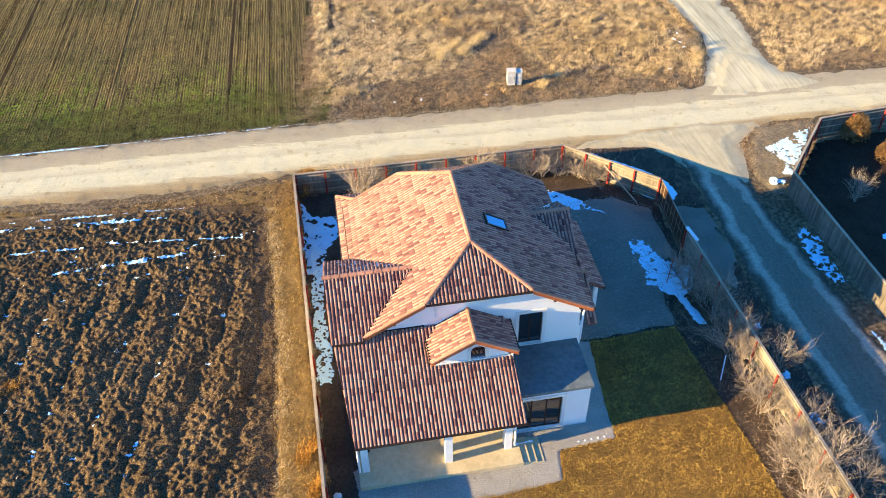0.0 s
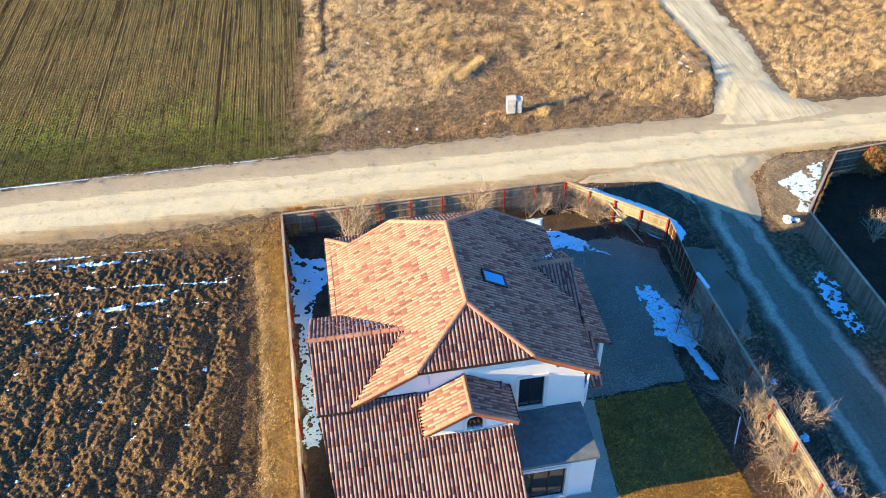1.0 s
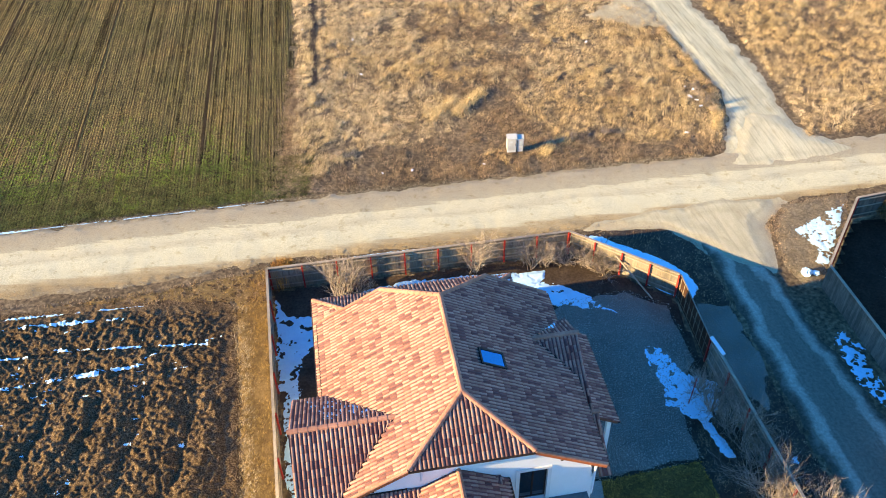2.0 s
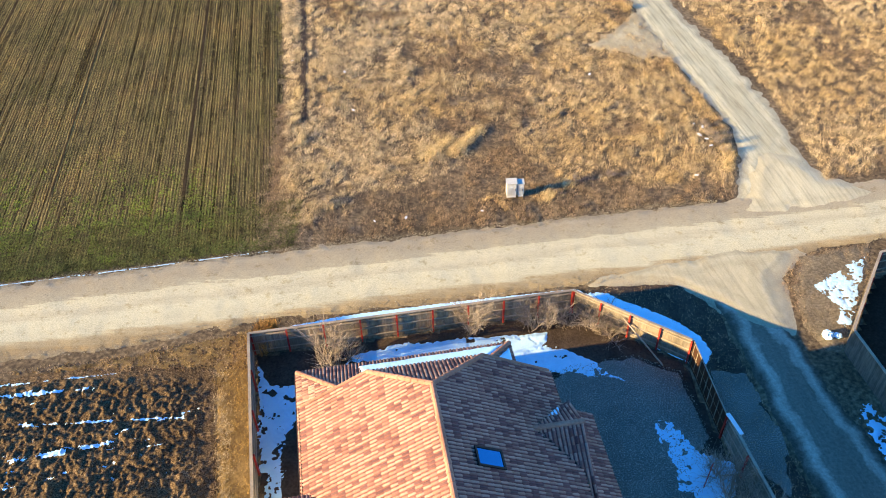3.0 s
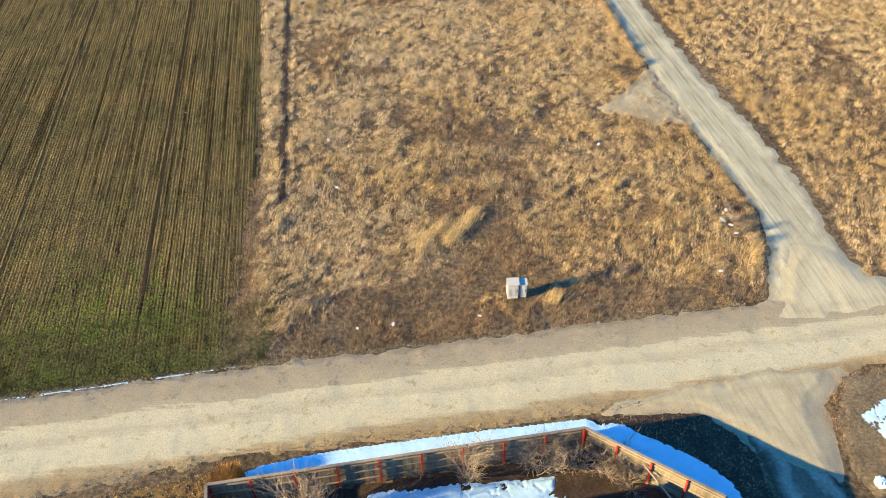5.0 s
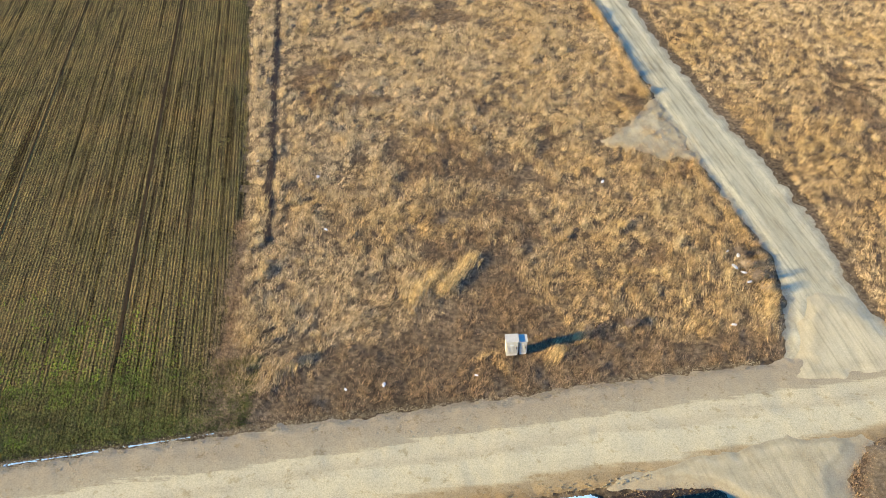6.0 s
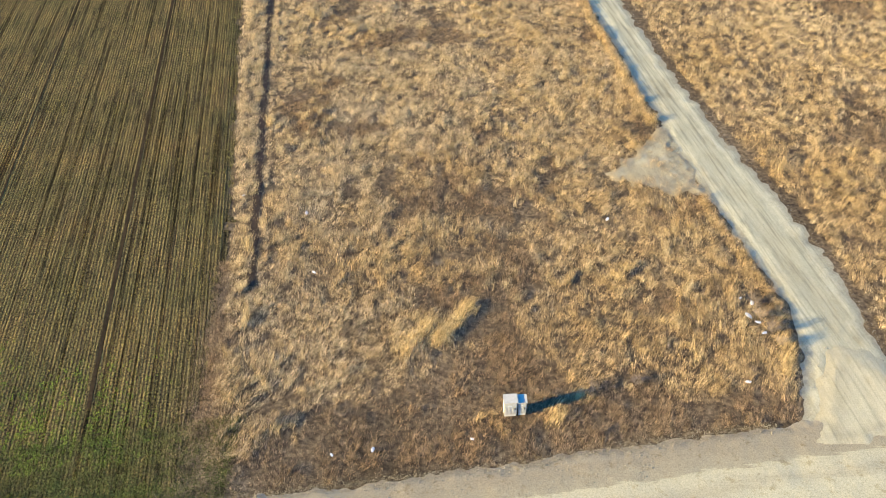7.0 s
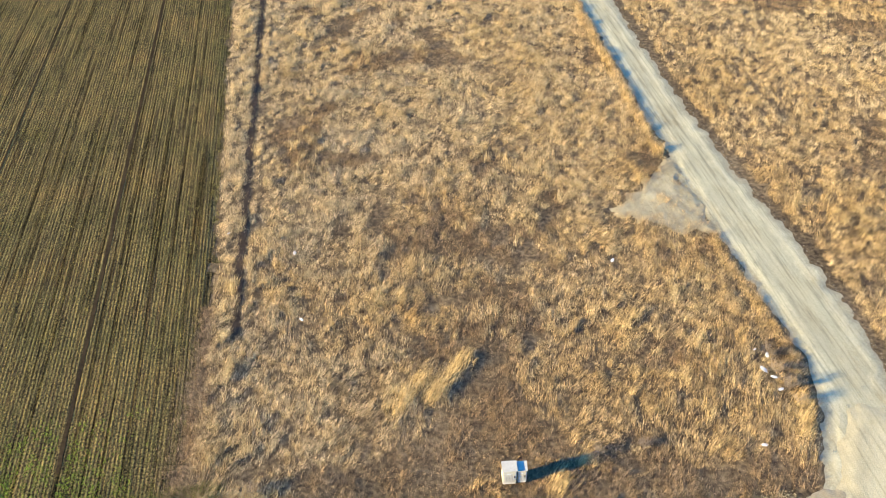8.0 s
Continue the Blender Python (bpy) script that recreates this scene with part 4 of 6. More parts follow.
def gable_with_arch(u0, u1, v, z0, ze, zp, cu, cw, cz0, cz1):
    """A gable wall with an arched hole, as a solid 0.25 thick."""
    outer = [(u0, z0), (u1, z0), (u1, ze), ((u0 + u1) / 2, zp), (u0, ze)]
    arch = [(cu - cw, cz0), (cu + cw, cz0)] + [(cu + cw * math.cos(t), cz1 + cw * math.sin(t)) for t in [math.pi * k / 10 for k in range(11)]]
    bm = bmesh.new()
    vo = [bm.verts.new((a, v, b)) for a, b in outer]
    vi = [bm.verts.new((a, v, b)) for a, b in arch]
    eds = [bm.edges.new((vo[i], vo[(i + 1) % len(vo)])) for i in range(len(vo))] + [bm.edges.new((vi[i], vi[(i + 1) % len(vi)])) for i in range(len(vi))]
    bmesh.ops.triangle_fill(bm, use_beauty=True, edges=eds)
    for f in [f for f in bm.faces if cz0 < f.calc_center_median().z < cz1 + cw and all(q in vi for q in f.verts)]:
        bm.faces.remove(f)
    r = bmesh.ops.extrude_face_region(bm, geom=list(bm.faces))
    for q in r["geom"]:
        if isinstance(q, bmesh.types.BMVert):
            q.co.y += 0.25
    bmesh.ops.recalc_face_normals(bm, faces=bm.faces)
    return bm


part("dormer_wall", gable_with_arch(-2.15, 1.15, DV, 4.0, 5.0, 5.95, -0.3, 0.34, 4.5, 5.0), M["plaster"], house)
aw = part("arched_window", boxes((-0.66, 0.06, DV + 0.1, DV + 0.13, 4.45, 5.36)), M["glass"], house, "small arched window with dark panes")
bmw = bmesh.new()
for k in range(4):
    add_box(bmw, -0.64 + 0.213 * k, -0.6 + 0.213 * k, DV + 0.06, DV + 0.1, 4.45, 5.25)
add_box(bmw, -0.64, 0.04, DV + 0.055, DV + 0.1, 4.98, 5.03)
part("bars", bmw, M["wood_dark"], aw)
bma = bmesh.new()
for k in range(10):
    t0, t1 = math.pi * k / 10, math.pi * (k + 1) / 10
    q = [(-0.3 + r * math.cos(t), 5.0 + r * math.sin(t)) for r, t in ((0.34, t0), (0.5, t0), (0.5, t1), (0.34, t1))]
    vs = [bma.verts.new((a, y, b)) for y in (DV - 0.04, DV + 0.02) for a, b in q]
    for f in ((0, 1, 2, 3), (7, 6, 5, 4), (0, 4, 5, 1), (1, 5, 6, 2), (2, 6, 7, 3), (3, 7, 4, 0)):
        bma.faces.new([vs[i] for i in f])
for a0, a1 in ((-0.8, -0.64), (0.04, 0.2)):
    add_box(bma, a0, a1, DV - 0.04, DV + 0.02, 4.3, 5.0)
part("arch_surround", bma, M["trim"], aw)
for u in (-2.15, 1.0):
    part("dormer_cheek", boxes((u, u + 0.15, DV + 0.25, -4.56, 3.6, 5.0)), M["plaster"], house)

# ---- further parts of the house ----
# low roof over the east entrance
tile_plane("entrance_roof", [(5.05, 4.0, 4.25), (5.05, -1.35, 4.25), (7.4, -1.35, 2.9), (7.4, 4.0, 2.9)], house)
for v in (-1.05, 3.7):
    part("entrance_post", boxes((7.0, 7.2, v - 0.1, v + 0.1, 0, 3.0)), M["plaster"], house)
part("side_wall", boxes((5.025, 5.32, -4.2, -2.15, 0.0, 3.5)), M["plaster"], house)
part("gablet_wall", slab([(5.85, -0.2, 5.2), (5.85, 2.9, 5.2), (5.85, GV, GZ - 0.15)], (-0.2, 0, 0)), M["plaster"], house)

# skylight on the east slope
sn = Vector((SLOPE, 0, 1)).normalized()
sa = Vector((1, 0, -SLOPE)).normalized()
sm = Matrix(((sa.x, 0, sn.x, 1.62), (0, 1, 0, -0.55), (sa.z, 0, sn.z, zr(1.62)), (0, 0, 0, 1)))
sk = bmesh.new()
for b in ((-0.62, 0.62, -0.44, -0.36), (-0.62, 0.62, 0.36, 0.44), (-0.62, -0.54, -0.36, 0.36), (0.54, 0.62, -0.36, 0.36)):
    add_box(sk, *b, 0.0, 0.15, sm)
sky_window = part("skylight", sk, M["gutter"], house, "roof window with dark metal frame")
part("pane", boxes((-0.54, 0.54, -0.36, 0.36, 0.1, 0.12, sm)), M["roof_glass"], sky_window)

# verge boards, rafter ends, gutters
for poly_ends, mat_name in (
    (((-HU, -HV, zr(HU)), (-EV, -HV, zr(EV))), "verge"), (((HU, -HV, zr(HU)), (EV, -HV, zr(EV))), "verge"),
    (((-HU, HV, zr(HU)), (-EV, HV, zr(EV))), "verge"), (((HU, HV, zr(HU)), (EV, HV, zr(EV))), "verge"),
    (((DU, -6.5, DR), (DU - 2.02, -6.5, DR - 1.15)), "verge"), (((DU, -6.5, DR), (DU + 2.02, -6.5, DR - 1.15)), "verge"),
):
    (x0, y0, z0), (x1, y1, z1) = poly_ends
    o = -0.03 if y0 < 0 else 0.03
    part("verge_board", slab([(x0, y0 + o, z0 + 0.03), (x1, y1 + o, z1 + 0.03), (x1, y1 + o, z1 - 0.2), (x0, y0 + o, z0 - 0.2)], (0, 0.028 if o > 0 else -0.028, 0)), M[mat_name], house, "orange stained verge board")
    bm = bmesh.new()
    add_tube(bm, [(x0, y0 + o, z0 + 0.05), (x1, y1 + o, z1 + 0.05)], 0.075, sides=8)
    part("verge_tile", bm, M["cap"], house)
for u in (-3.9, 3.6, 4.9):
    part("rafter_end", boxes((u - 0.06, u + 0.06, -HV + 0.0, -4.55, zr(u) - 0.34, zr(u) - 0.2)), M["wood_dark"], house)
for u in (-2.1, -0.55, 1.1):
    part("rafter_end", boxes((u - 0.05, u + 0.05, -6.48, DV, DR - 1.15 / 2.02 * abs(u - DU) - 0.3, DR - 1.15 / 2.02 * abs(u - DU) - 0.17)), M["wood_dark"], house)


def gutter(p, q, r=0.075, name="gutter", mat_name="gutter"):
    bm = bmesh.new()
    add_tube(bm, [p, q], r, sides=8)
    return part(name, bm, M[mat_name], house)


gutter((-EV - 0.05, -HV, zr(EV) - 0.06), (-EV - 0.05, HV, zr(EV) - 0.06))
gutter((EV + 0.05, -HV, zr(EV) - 0.06), (EV + 0.05, HV, zr(EV) - 0.06), 0.09)
gutter((-HU, -HV - 0.05, zr(HU) - 0.07), (HU, -HV - 0.05, zr(HU) - 0.07), 0.06)
gutter((-6.85, -5.02, zw(-4.98) - 0.05), (-5.35, -5.02, zw(-4.98) - 0.05), 0.07)
gutter((-6.4, -8.92, PZ1 - 0.06), (1.5, -8.92, PZ1 - 0.06), 0.07)
gutter((-5.95, 1.05, LZ - 0.06), (-5.95, LV, LZ - 0.06), 0.07)
gutter((7.46, -1.35, 2.84), (7.46, 4.0, 2.84), 0.07)
gutter((DU - 2.06, -6.5, DR - 1.2), (DU - 2.06, -4.5, DR - 1.2), 0.06)
gutter((DU + 2.06, -6.5, DR - 1.2), (DU + 2.06, -4.5, DR - 1.2), 0.06)
part("flashing", slab([(-2.3, DV - 0.06, 4.47), (1.25, DV - 0.06, 4.47), (1.25, DV - 0.02, 4.5), (-2.3, DV - 0.02, 4.5)], (0, 0, -0.1)), M["trim"], house)
part("wall_flashing", boxes((-5.2, -2.55, -4.62, -4.56, 5.36, 5.42)), M["gutter"], house)
for pts in ([(5.12, -4.72, 5.1), (5.12, -4.68, 4.9), (5.12, -4.66, 3.02)], [(-1.95, -4.62, 6.7), (-1.95, -4.62, 5.9)], [(-6.25, -8.75, 2.7), (-6.3, -8.62, 2.4), (-6.3, -8.62, 0.5)], [(1.25, -8.75, 2.7), (1.05, -8.5, 2.4), (1.05, -8.5, 0.62), (1.95, -8.35, 0.5)], [(1.32, -6.25, 4.75), (1.32, -6.2, 4.2)]):
    bm = bmesh.new()
    add_tube(bm, pts, 0.055, sides=8)
    part("downpipe", bm, M["pipe"], house, "white drain pipe")


def valley(p, q, w=0.07):
    """A dark metal valley strip from p to q."""
    bm = bmesh.new()
    add_tube(bm, [p, q], w, sides=4)
    part("valley_strip", bm, M["gutter"], house)


valley((-2.72, WV - 0.05, WR - 0.0), (-5.4, -4.93, zr(5.4) + 0.03))
valley((-2.72, WV + 0.05, WR - 0.0), (-5.35, 0.4, zr(5.35) + 0.03))
valley((3.95, GV - 0.03, GZ + 0.02), (5.5, -0.2, zr(5.5) + 0.03))
valley((3.95, GV + 0.03, GZ + 0.02), (5.5, 2.95, zr(5.5) + 0.03))
for sx in (-1, 1):
    valley((DU, -4.42, DR + 0.07), (DU + sx * 2.02, -4.42, DR - 1.08), 0.06)
    valley((DU + sx * 2.05, -6.5, DR - 1.1), (DU + sx * 2.05, -4.42, DR - 1.1), 0.05)
part("plinth", boxes((1.28, 4.93, -7.5, -7.455, 0.0, 0.08)), M["trim"], house)

# ---- snow lying on the roofs, each patch in the plane of its slope ----


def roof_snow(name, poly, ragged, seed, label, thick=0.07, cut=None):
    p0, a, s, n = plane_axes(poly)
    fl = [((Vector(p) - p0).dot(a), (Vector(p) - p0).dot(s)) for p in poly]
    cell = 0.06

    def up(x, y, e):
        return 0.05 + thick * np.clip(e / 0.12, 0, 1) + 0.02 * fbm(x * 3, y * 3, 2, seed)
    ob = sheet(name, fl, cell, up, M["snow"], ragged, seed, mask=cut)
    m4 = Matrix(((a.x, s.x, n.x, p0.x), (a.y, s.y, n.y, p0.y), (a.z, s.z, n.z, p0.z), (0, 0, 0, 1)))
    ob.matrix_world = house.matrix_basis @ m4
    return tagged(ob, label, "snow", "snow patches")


roof_snow("roof_snow", [(-2.2 + 0.3, LT + 1.2, LZ + RS * (LV - LT - 1.2)), (4.5 - (LV - LT - 1.2), LT + 1.2, LZ + RS * (LV - LT - 1.2)), (4.45, LV - 0.15, LZ + RS * 0.15), (-2.9, LV - 0.3, LZ + RS * 0.3)], 0.12, 71, "thick white snow on the rear roof slope")
roof_snow("roof_snow", [(4.62, LV - 0.35, LZ + RS * 0.1), (4.62, LT + 0.5, LZ + RS * 0.1), (3.3, LT + 0.5, LZ + RS * 1.42), (3.3, LV - 1.7, LZ + RS * 1.42)], 0.05, 72, "shaded snow on the small hip of the rear roof")
roof_snow("roof_snow", [(-2.95, WV + 0.35, zw(WV + 0.35)), (-5.6, WV + 0.55, zw(WV + 0.55)), (-6.3, 0.25, zw(0.25)), (-5.4, 0.3, zw(0.3))], 0.25, 73, "thin frosty snow on the wing roof", 0.0, cut=lambda x, y: (fbm(x * 4, y * 4, 3, 8) - 0.5) * 0.5)
roof_snow("roof_snow", [(4.55, GV + 0.75, GZ - SLOPE * 0.75), (5.25, GV + 0.75, GZ - SLOPE * 0.75), (5.5, 2.95, GZ - SLOPE * 1.57), (5.3, 2.8, GZ - SLOPE * 1.42)], 0.1, 74, "small snow patch in the roof valley", 0.02)

# ---- fences ----


def fence_run(name, p, q, h, posts, label, inner=1, board=0.15, gap=0.005, post_mat="red", mat="fence"):
    """A board fence from p to q: boards on rails, posts on the inner side (1: left of p to q), and a capping rail."""
    p, q = Vector((*p, 0)), Vector((*q, 0))
    d = q - p
    x = d.normalized()
    f = empty(name, Matrix(((x.x, -x.y, 0, p.x), (x.y, x.x, 0, p.y), (0, 0, 1, 0), (0, 0, 0, 1))), label, "fence", "fences round the yards")
    n = int(d.length / (board + gap))
    rng = random.Random(name + str(p))
    datas = []
    for k in range(4):
        bm = boxes((0, board + 0.022, -0.012, 0.012, 0.04, h - 0.05 + rng.uniform(-0.03, 0.02)))
        me = bpy.data.meshes.new("board")
        bm.to_mesh(me)
        bm.free()
        me.materials.append(M[mat])
        datas.append(me)
    step = d.length / n
    for k in range(n):
        ob = new("board", datas[rng.randrange(4)])
        ob.parent = f
        ob.matrix_local = pose(k * step, rng.uniform(-0.008, 0.008), 0, 0, rng.uniform(-0.6, 0.6), 0)
    for z in (0.35, h * 0.55, h - 0.25):
        part("rail", boxes((0, d.length, inner * 0.035 - 0.02, inner * 0.035 + 0.02, z - 0.035, z + 0.035)), M["rail"], f)
    part("capping_rail", boxes((0, d.length, -0.07, 0.07, h - 0.045, h)), M["rail"], f)
    for k in range(posts + 1):
        s = d.length * k / posts
        part("post", boxes((s - 0.045, s + 0.045, inner * 0.1 - 0.045, inner * 0.1 + 0.045, 0, h - 0.06)), M[post_mat], f, "red painted steel post" if post_mat == "red" else "")
    return f


FH = 1.75
fence_run("board_fence", (-9.9, 42.6), (7.6, 45.6), FH, 9, "weathered board fence with red steel posts along the road", -1)
fence_run("board_fence", (7.6, 45.6), (13.35, 41.9), FH, 4, "weathered board fence with red steel posts beside the gate", -1)
fence_run("board_fence", (14.05, 37.1), (24.8, -15.0), FH, 24, "sunlit board fence with red posts along the lane", -1)
fence_run("board_fence", (-9.9, 42.6), (1.58, -15.0), FH, 23, "board fence with pale capping beside the ploughed field", 1)
fence_run("neighbour_fence", (25.4, 48.4), (60.0, 57.4), 1.8, 14, "dark board fence of the neighbouring yard", -1, mat="fence_shaded")
fence_run("neighbour_fence", (25.4, 48.4), (21.8, 42.5), 1.8, 3, "board fence of the neighbouring yard", 1, mat="fence_shaded")
fence_run("neighbour_fence", (21.8, 42.5), (33.1, -15.0), 1.8, 23, "board fence of the neighbouring yard along the lane", 1, mat="fence_shaded")

# ---- gate and timber at the fence corner ----
gate = empty("yard_gate", Matrix.Translation((13.45, 41.7, 0)) @ pose(0, 0, 0, 0, 0, math.degrees(math.atan2(37.2 - 41.7, 14.0 - 13.45))), "grey open metal gate frame with cross bracing", "gate")
GL = math.hypot(37.2 - 41.7, 14.0 - 13.45)
for z in (0.2, 0.95, 1.65):
    part("gate_rail", boxes((-0.25, GL + 0.1, -0.03, 0.03, z - 0.03, z + 0.03)), M["rail"], gate)
for k in range(5):
    part("gate_upright", boxes((k * GL / 4 - 0.03, k * GL / 4 + 0.03, -0.028, 0.028, 0.05, 1.68)), M["rail"], gate)
for k in range(4):
    bm = bmesh.new()
    x0, x1 = k * GL / 4, (k + 1) * GL / 4
    add_tube(bm, [(x0, 0.03, 0.2 if k % 2 else 1.65), (x1, 0.03, 1.65 if k % 2 else 0.2)], 0.025, sides=4)
    part("gate_brace", bm, M["rail"], gate)
# Added sheet, absent from the open gate, that closes its cast shadow
part("sun_blocker", boxes((-0.26, GL + 0.12, -0.03, -0.022, 0.02, 1.66)), M["wood_dark"], gate, "added sheet that stops the sun at the gate")
for k in range(9):
    part("gate_slat", boxes((0.06 + k * 0.5, 0.12 + k * 0.5, -0.05, -0.031, 0.1, 1.6)), M["fence"], gate)
cap = tagged(part("gate_post", boxes((-0.1, 0.1, -0.62, 0.62, 1.72, 1.78), (-0.06, 0.06, 0.48, 0.6, 0, 1.72), (-0.06, 0.06, -0.6, -0.48, 0, 1.72)), M["white"]), "pale metal capped gate post frame", "gate post")
cap.matrix_world = pose(14.2, 36.65, 0, 0, 0, 17)
bm = bmesh.new()
add_tube(bm, [(10.1, 43.85, 1.35), (12.0, 41.6, 0.08)], 0.045, sides=6)
tagged(part("timber_brace", bm, M["rail"]), "pale timber brace leaning against the fence", "timber")

# ---- snow on the ground ----


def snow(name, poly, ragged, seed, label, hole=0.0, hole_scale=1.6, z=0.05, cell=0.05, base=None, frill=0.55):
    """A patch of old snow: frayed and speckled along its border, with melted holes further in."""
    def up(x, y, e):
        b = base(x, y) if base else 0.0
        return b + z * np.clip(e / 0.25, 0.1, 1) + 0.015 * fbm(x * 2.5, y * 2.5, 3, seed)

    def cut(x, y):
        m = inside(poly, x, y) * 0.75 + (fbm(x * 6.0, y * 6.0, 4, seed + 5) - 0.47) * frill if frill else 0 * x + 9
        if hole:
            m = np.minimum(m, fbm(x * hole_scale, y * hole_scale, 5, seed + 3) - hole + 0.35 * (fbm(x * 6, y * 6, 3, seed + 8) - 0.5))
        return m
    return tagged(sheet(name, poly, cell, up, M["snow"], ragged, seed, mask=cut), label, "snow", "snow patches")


snow("snow_patch", [(-9.1, 44.2), (-8.0, 44.75), (-5.4, 45.4), (-1.7, 46.05), (3, 46.75), (8.0, 47.4), (9.0, 46.8), (7.6, 45.7), (-9.4, 42.75)], 0.1, 81, "snow bank along the roadside fence", frill=0.15)
snow("snow_patch", [(7.6, 47.0), (9.6, 47.1), (12.9, 45.2), (14.5, 43.7), (14.9, 42.6), (14.4, 41.7), (13.5, 41.7), (7.7, 45.65)], 0.15, 82, "shaded snow bank behind the corner fence", frill=0.3)
snow("snow_patch", [(-5.2, 41.0), (-4.6, 42.6), (-2.0, 43.3), (1.5, 43.7), (4.6, 44.0), (6.4, 44.2), (6.2, 43.2), (5.0, 42.4), (5.0, 39.6), (-4.8, 38.6)], 0.35, 83, "white snow lying behind the house", 0.2, 1.6, frill=0.4)
snow("snow_patch", [(4.3, 42.3), (5.6, 43.1), (7.2, 42.8), (9.0, 41.7), (10.7, 40.2), (8.6, 40.6), (6.4, 41.1), (4.6, 41.2)], 0.35, 84, "shaded snow on the edge of the gravel yard", 0.14, 2.6, frill=0.35)
snow("snow_patch", [(5.8, 39.6), (6.5, 39.2), (7.7, 37.6), (7.2, 37.3), (6.0, 38.6)], 0.25, 85, "small shaded snow patch beside the house", 0.4, 2.4)
snow("snow_patch", [(10.6, 38.7), (12.0, 38.2), (12.5, 37.1), (13.0, 36.3), (14.4, 35.6), (14.3, 34.4), (13.5, 33.2), (14.4, 31.0), (13.6, 31.0), (12.8, 33.3), (11.0, 34.0), (11.3, 35.3), (10.8, 36.6)], 0.2, 86, "shaded snow patch near the gate", 0.14, 2.4, frill=0.4)
snow("snow_patch", [(-9.6, 42.0), (-8.5, 40.6), (-7.0, 40.5), (-6.5, 38.6), (-7.3, 37.2), (-7.2, 35), (-8.3, 35.2), (-8.9, 38)], 0.3, 87, "snow between fence and house", 0.27, 2.6)
snow("snow_patch", [(-8.2, 35.6), (-7.0, 35.4), (-6.9, 33), (-6.1, 29.5), (-5.8, 27), (-6.7, 27), (-7.6, 32)], 0.3, 107, "thin broken snow along the garden fence", 0.3, 8.0, 0.04, 0.04, frill=0.3)
snow("snow_patch", [(26.0, 50.4), (24.9, 49.6), (23.4, 48.6), (21.7, 47.6), (22.6, 45.8), (22.0, 44.4), (22.8, 44.3), (24.6, 47.6)], 0.3, 88, "sunlit snow at the corner of the neighbouring fence", 0.3, 3.4, 0.03, frill=0.55)
snow("snow_patch", [(21.3, 39.2), (22.1, 39.2), (22.6, 37.8), (22.5, 36.6), (22.9, 34.4), (22.2, 34.0), (21.5, 35.4), (21.3, 37.1), (21.1, 38.2)], 0.25, 89, "shaded snow beside the lane", 0.41, 5.0, frill=0.6)
snow("snow_patch", [(22.6, 31.2), (23.3, 30.2), (23.8, 28.6), (23.2, 28.4)], 0.2, 90, "thin snow under the neighbouring fence", 0.36, 2.4)
for k, (sx, sy, r) in enumerate(((17.4, 27.6, 0.35), (18.0, 24.9, 0.4), (26.6, 38.2, 0.4), (27.6, 36.0, 0.6), (16.9, 31.0, 0.2))):
    snow("snow_patch", [(sx - r, sy - r * 0.6), (sx + r, sy - r), (sx + r * 0.7, sy + r), (sx - r * 0.6, sy + r * 0.8)], 0.2, 91 + k, "small clump of snow on bare soil", 0.3, 3.0, frill=0.35)
snow("snow_line", [(-46, 44.75), (-31, 47.2), (-17.5, 49.55), (-10.5, 50.85), (-10.5, 50.95), (-17.5, 49.67), (-31, 47.32), (-46, 44.87)], 0.09, 101, "thin line of snow along the field edge", 0.33, 1.5, 0.03, 0.035, frill=0.0)["kind"] = "stuff"
# snow caught in the furrows
FS = [((-28.6, 38.9), (-17.8, 40.2), 0.13), ((-28.6, 39.7), (-16.8, 41.2), 0.08), ((-23.2, 35.1), (-15.6, 36.9), 0.15), ((-21.0, 37.9), (-12.6, 38.3), 0.09), ((-27.5, 36.8), (-22, 37.4), 0.09), ((-16.5, 37.0), (-11.9, 38.9), 0.07)]
for k, ((ax, ay), (bx, by), w) in enumerate(FS):
    snow("furrow_snow", [(ax, ay - w), ((ax + bx) / 2, (ay + by) / 2 - w * 1.3), (bx, by - w), (bx, by + w), ((ax + bx) / 2, (ay + by) / 2 + w * 1.3), (ax, ay + w)], 0.1, 110 + k, "streak of snow along a furrow", 0.45, 1.6, 0.05, 0.045, frill=0.25, base=lambda x, y: 0.12 + plow_z(x, y) * 0.7)
rs = random.Random(5)
for k in range(135):
    sx, sy = rs.uniform(-26, -11.5), rs.uniform(20.5, 37)
    if sx > -8.6 - 0.19 * (sy - 22):
        continue
    sx = round((sx + 20.0) * 1.3 / math.pi) * math.pi / 1.3 - 20.0 + rs.uniform(-0.25, 0.25)
    if sx > -10.2 - 0.19 * (sy - 22):
        continue
    r = rs.uniform(0.06, 0.16)
    snow("snow_bit", [(sx - r * 1.4, sy - r * 0.5), (sx + r * 0.4, sy - r * 0.8), (sx + r * 1.3, sy + r * 0.1), (sx + r * 0.2, sy + r * 0.7), (sx - r * 1.0, sy + r * 0.5)], 0.12, 130 + k, "small bit of snow caught in a furrow", 0.2, 3.0, 0.05, 0.03, frill=0.15, base=lambda x, y: 0.04 + plow_z(x, y) * 0.8)

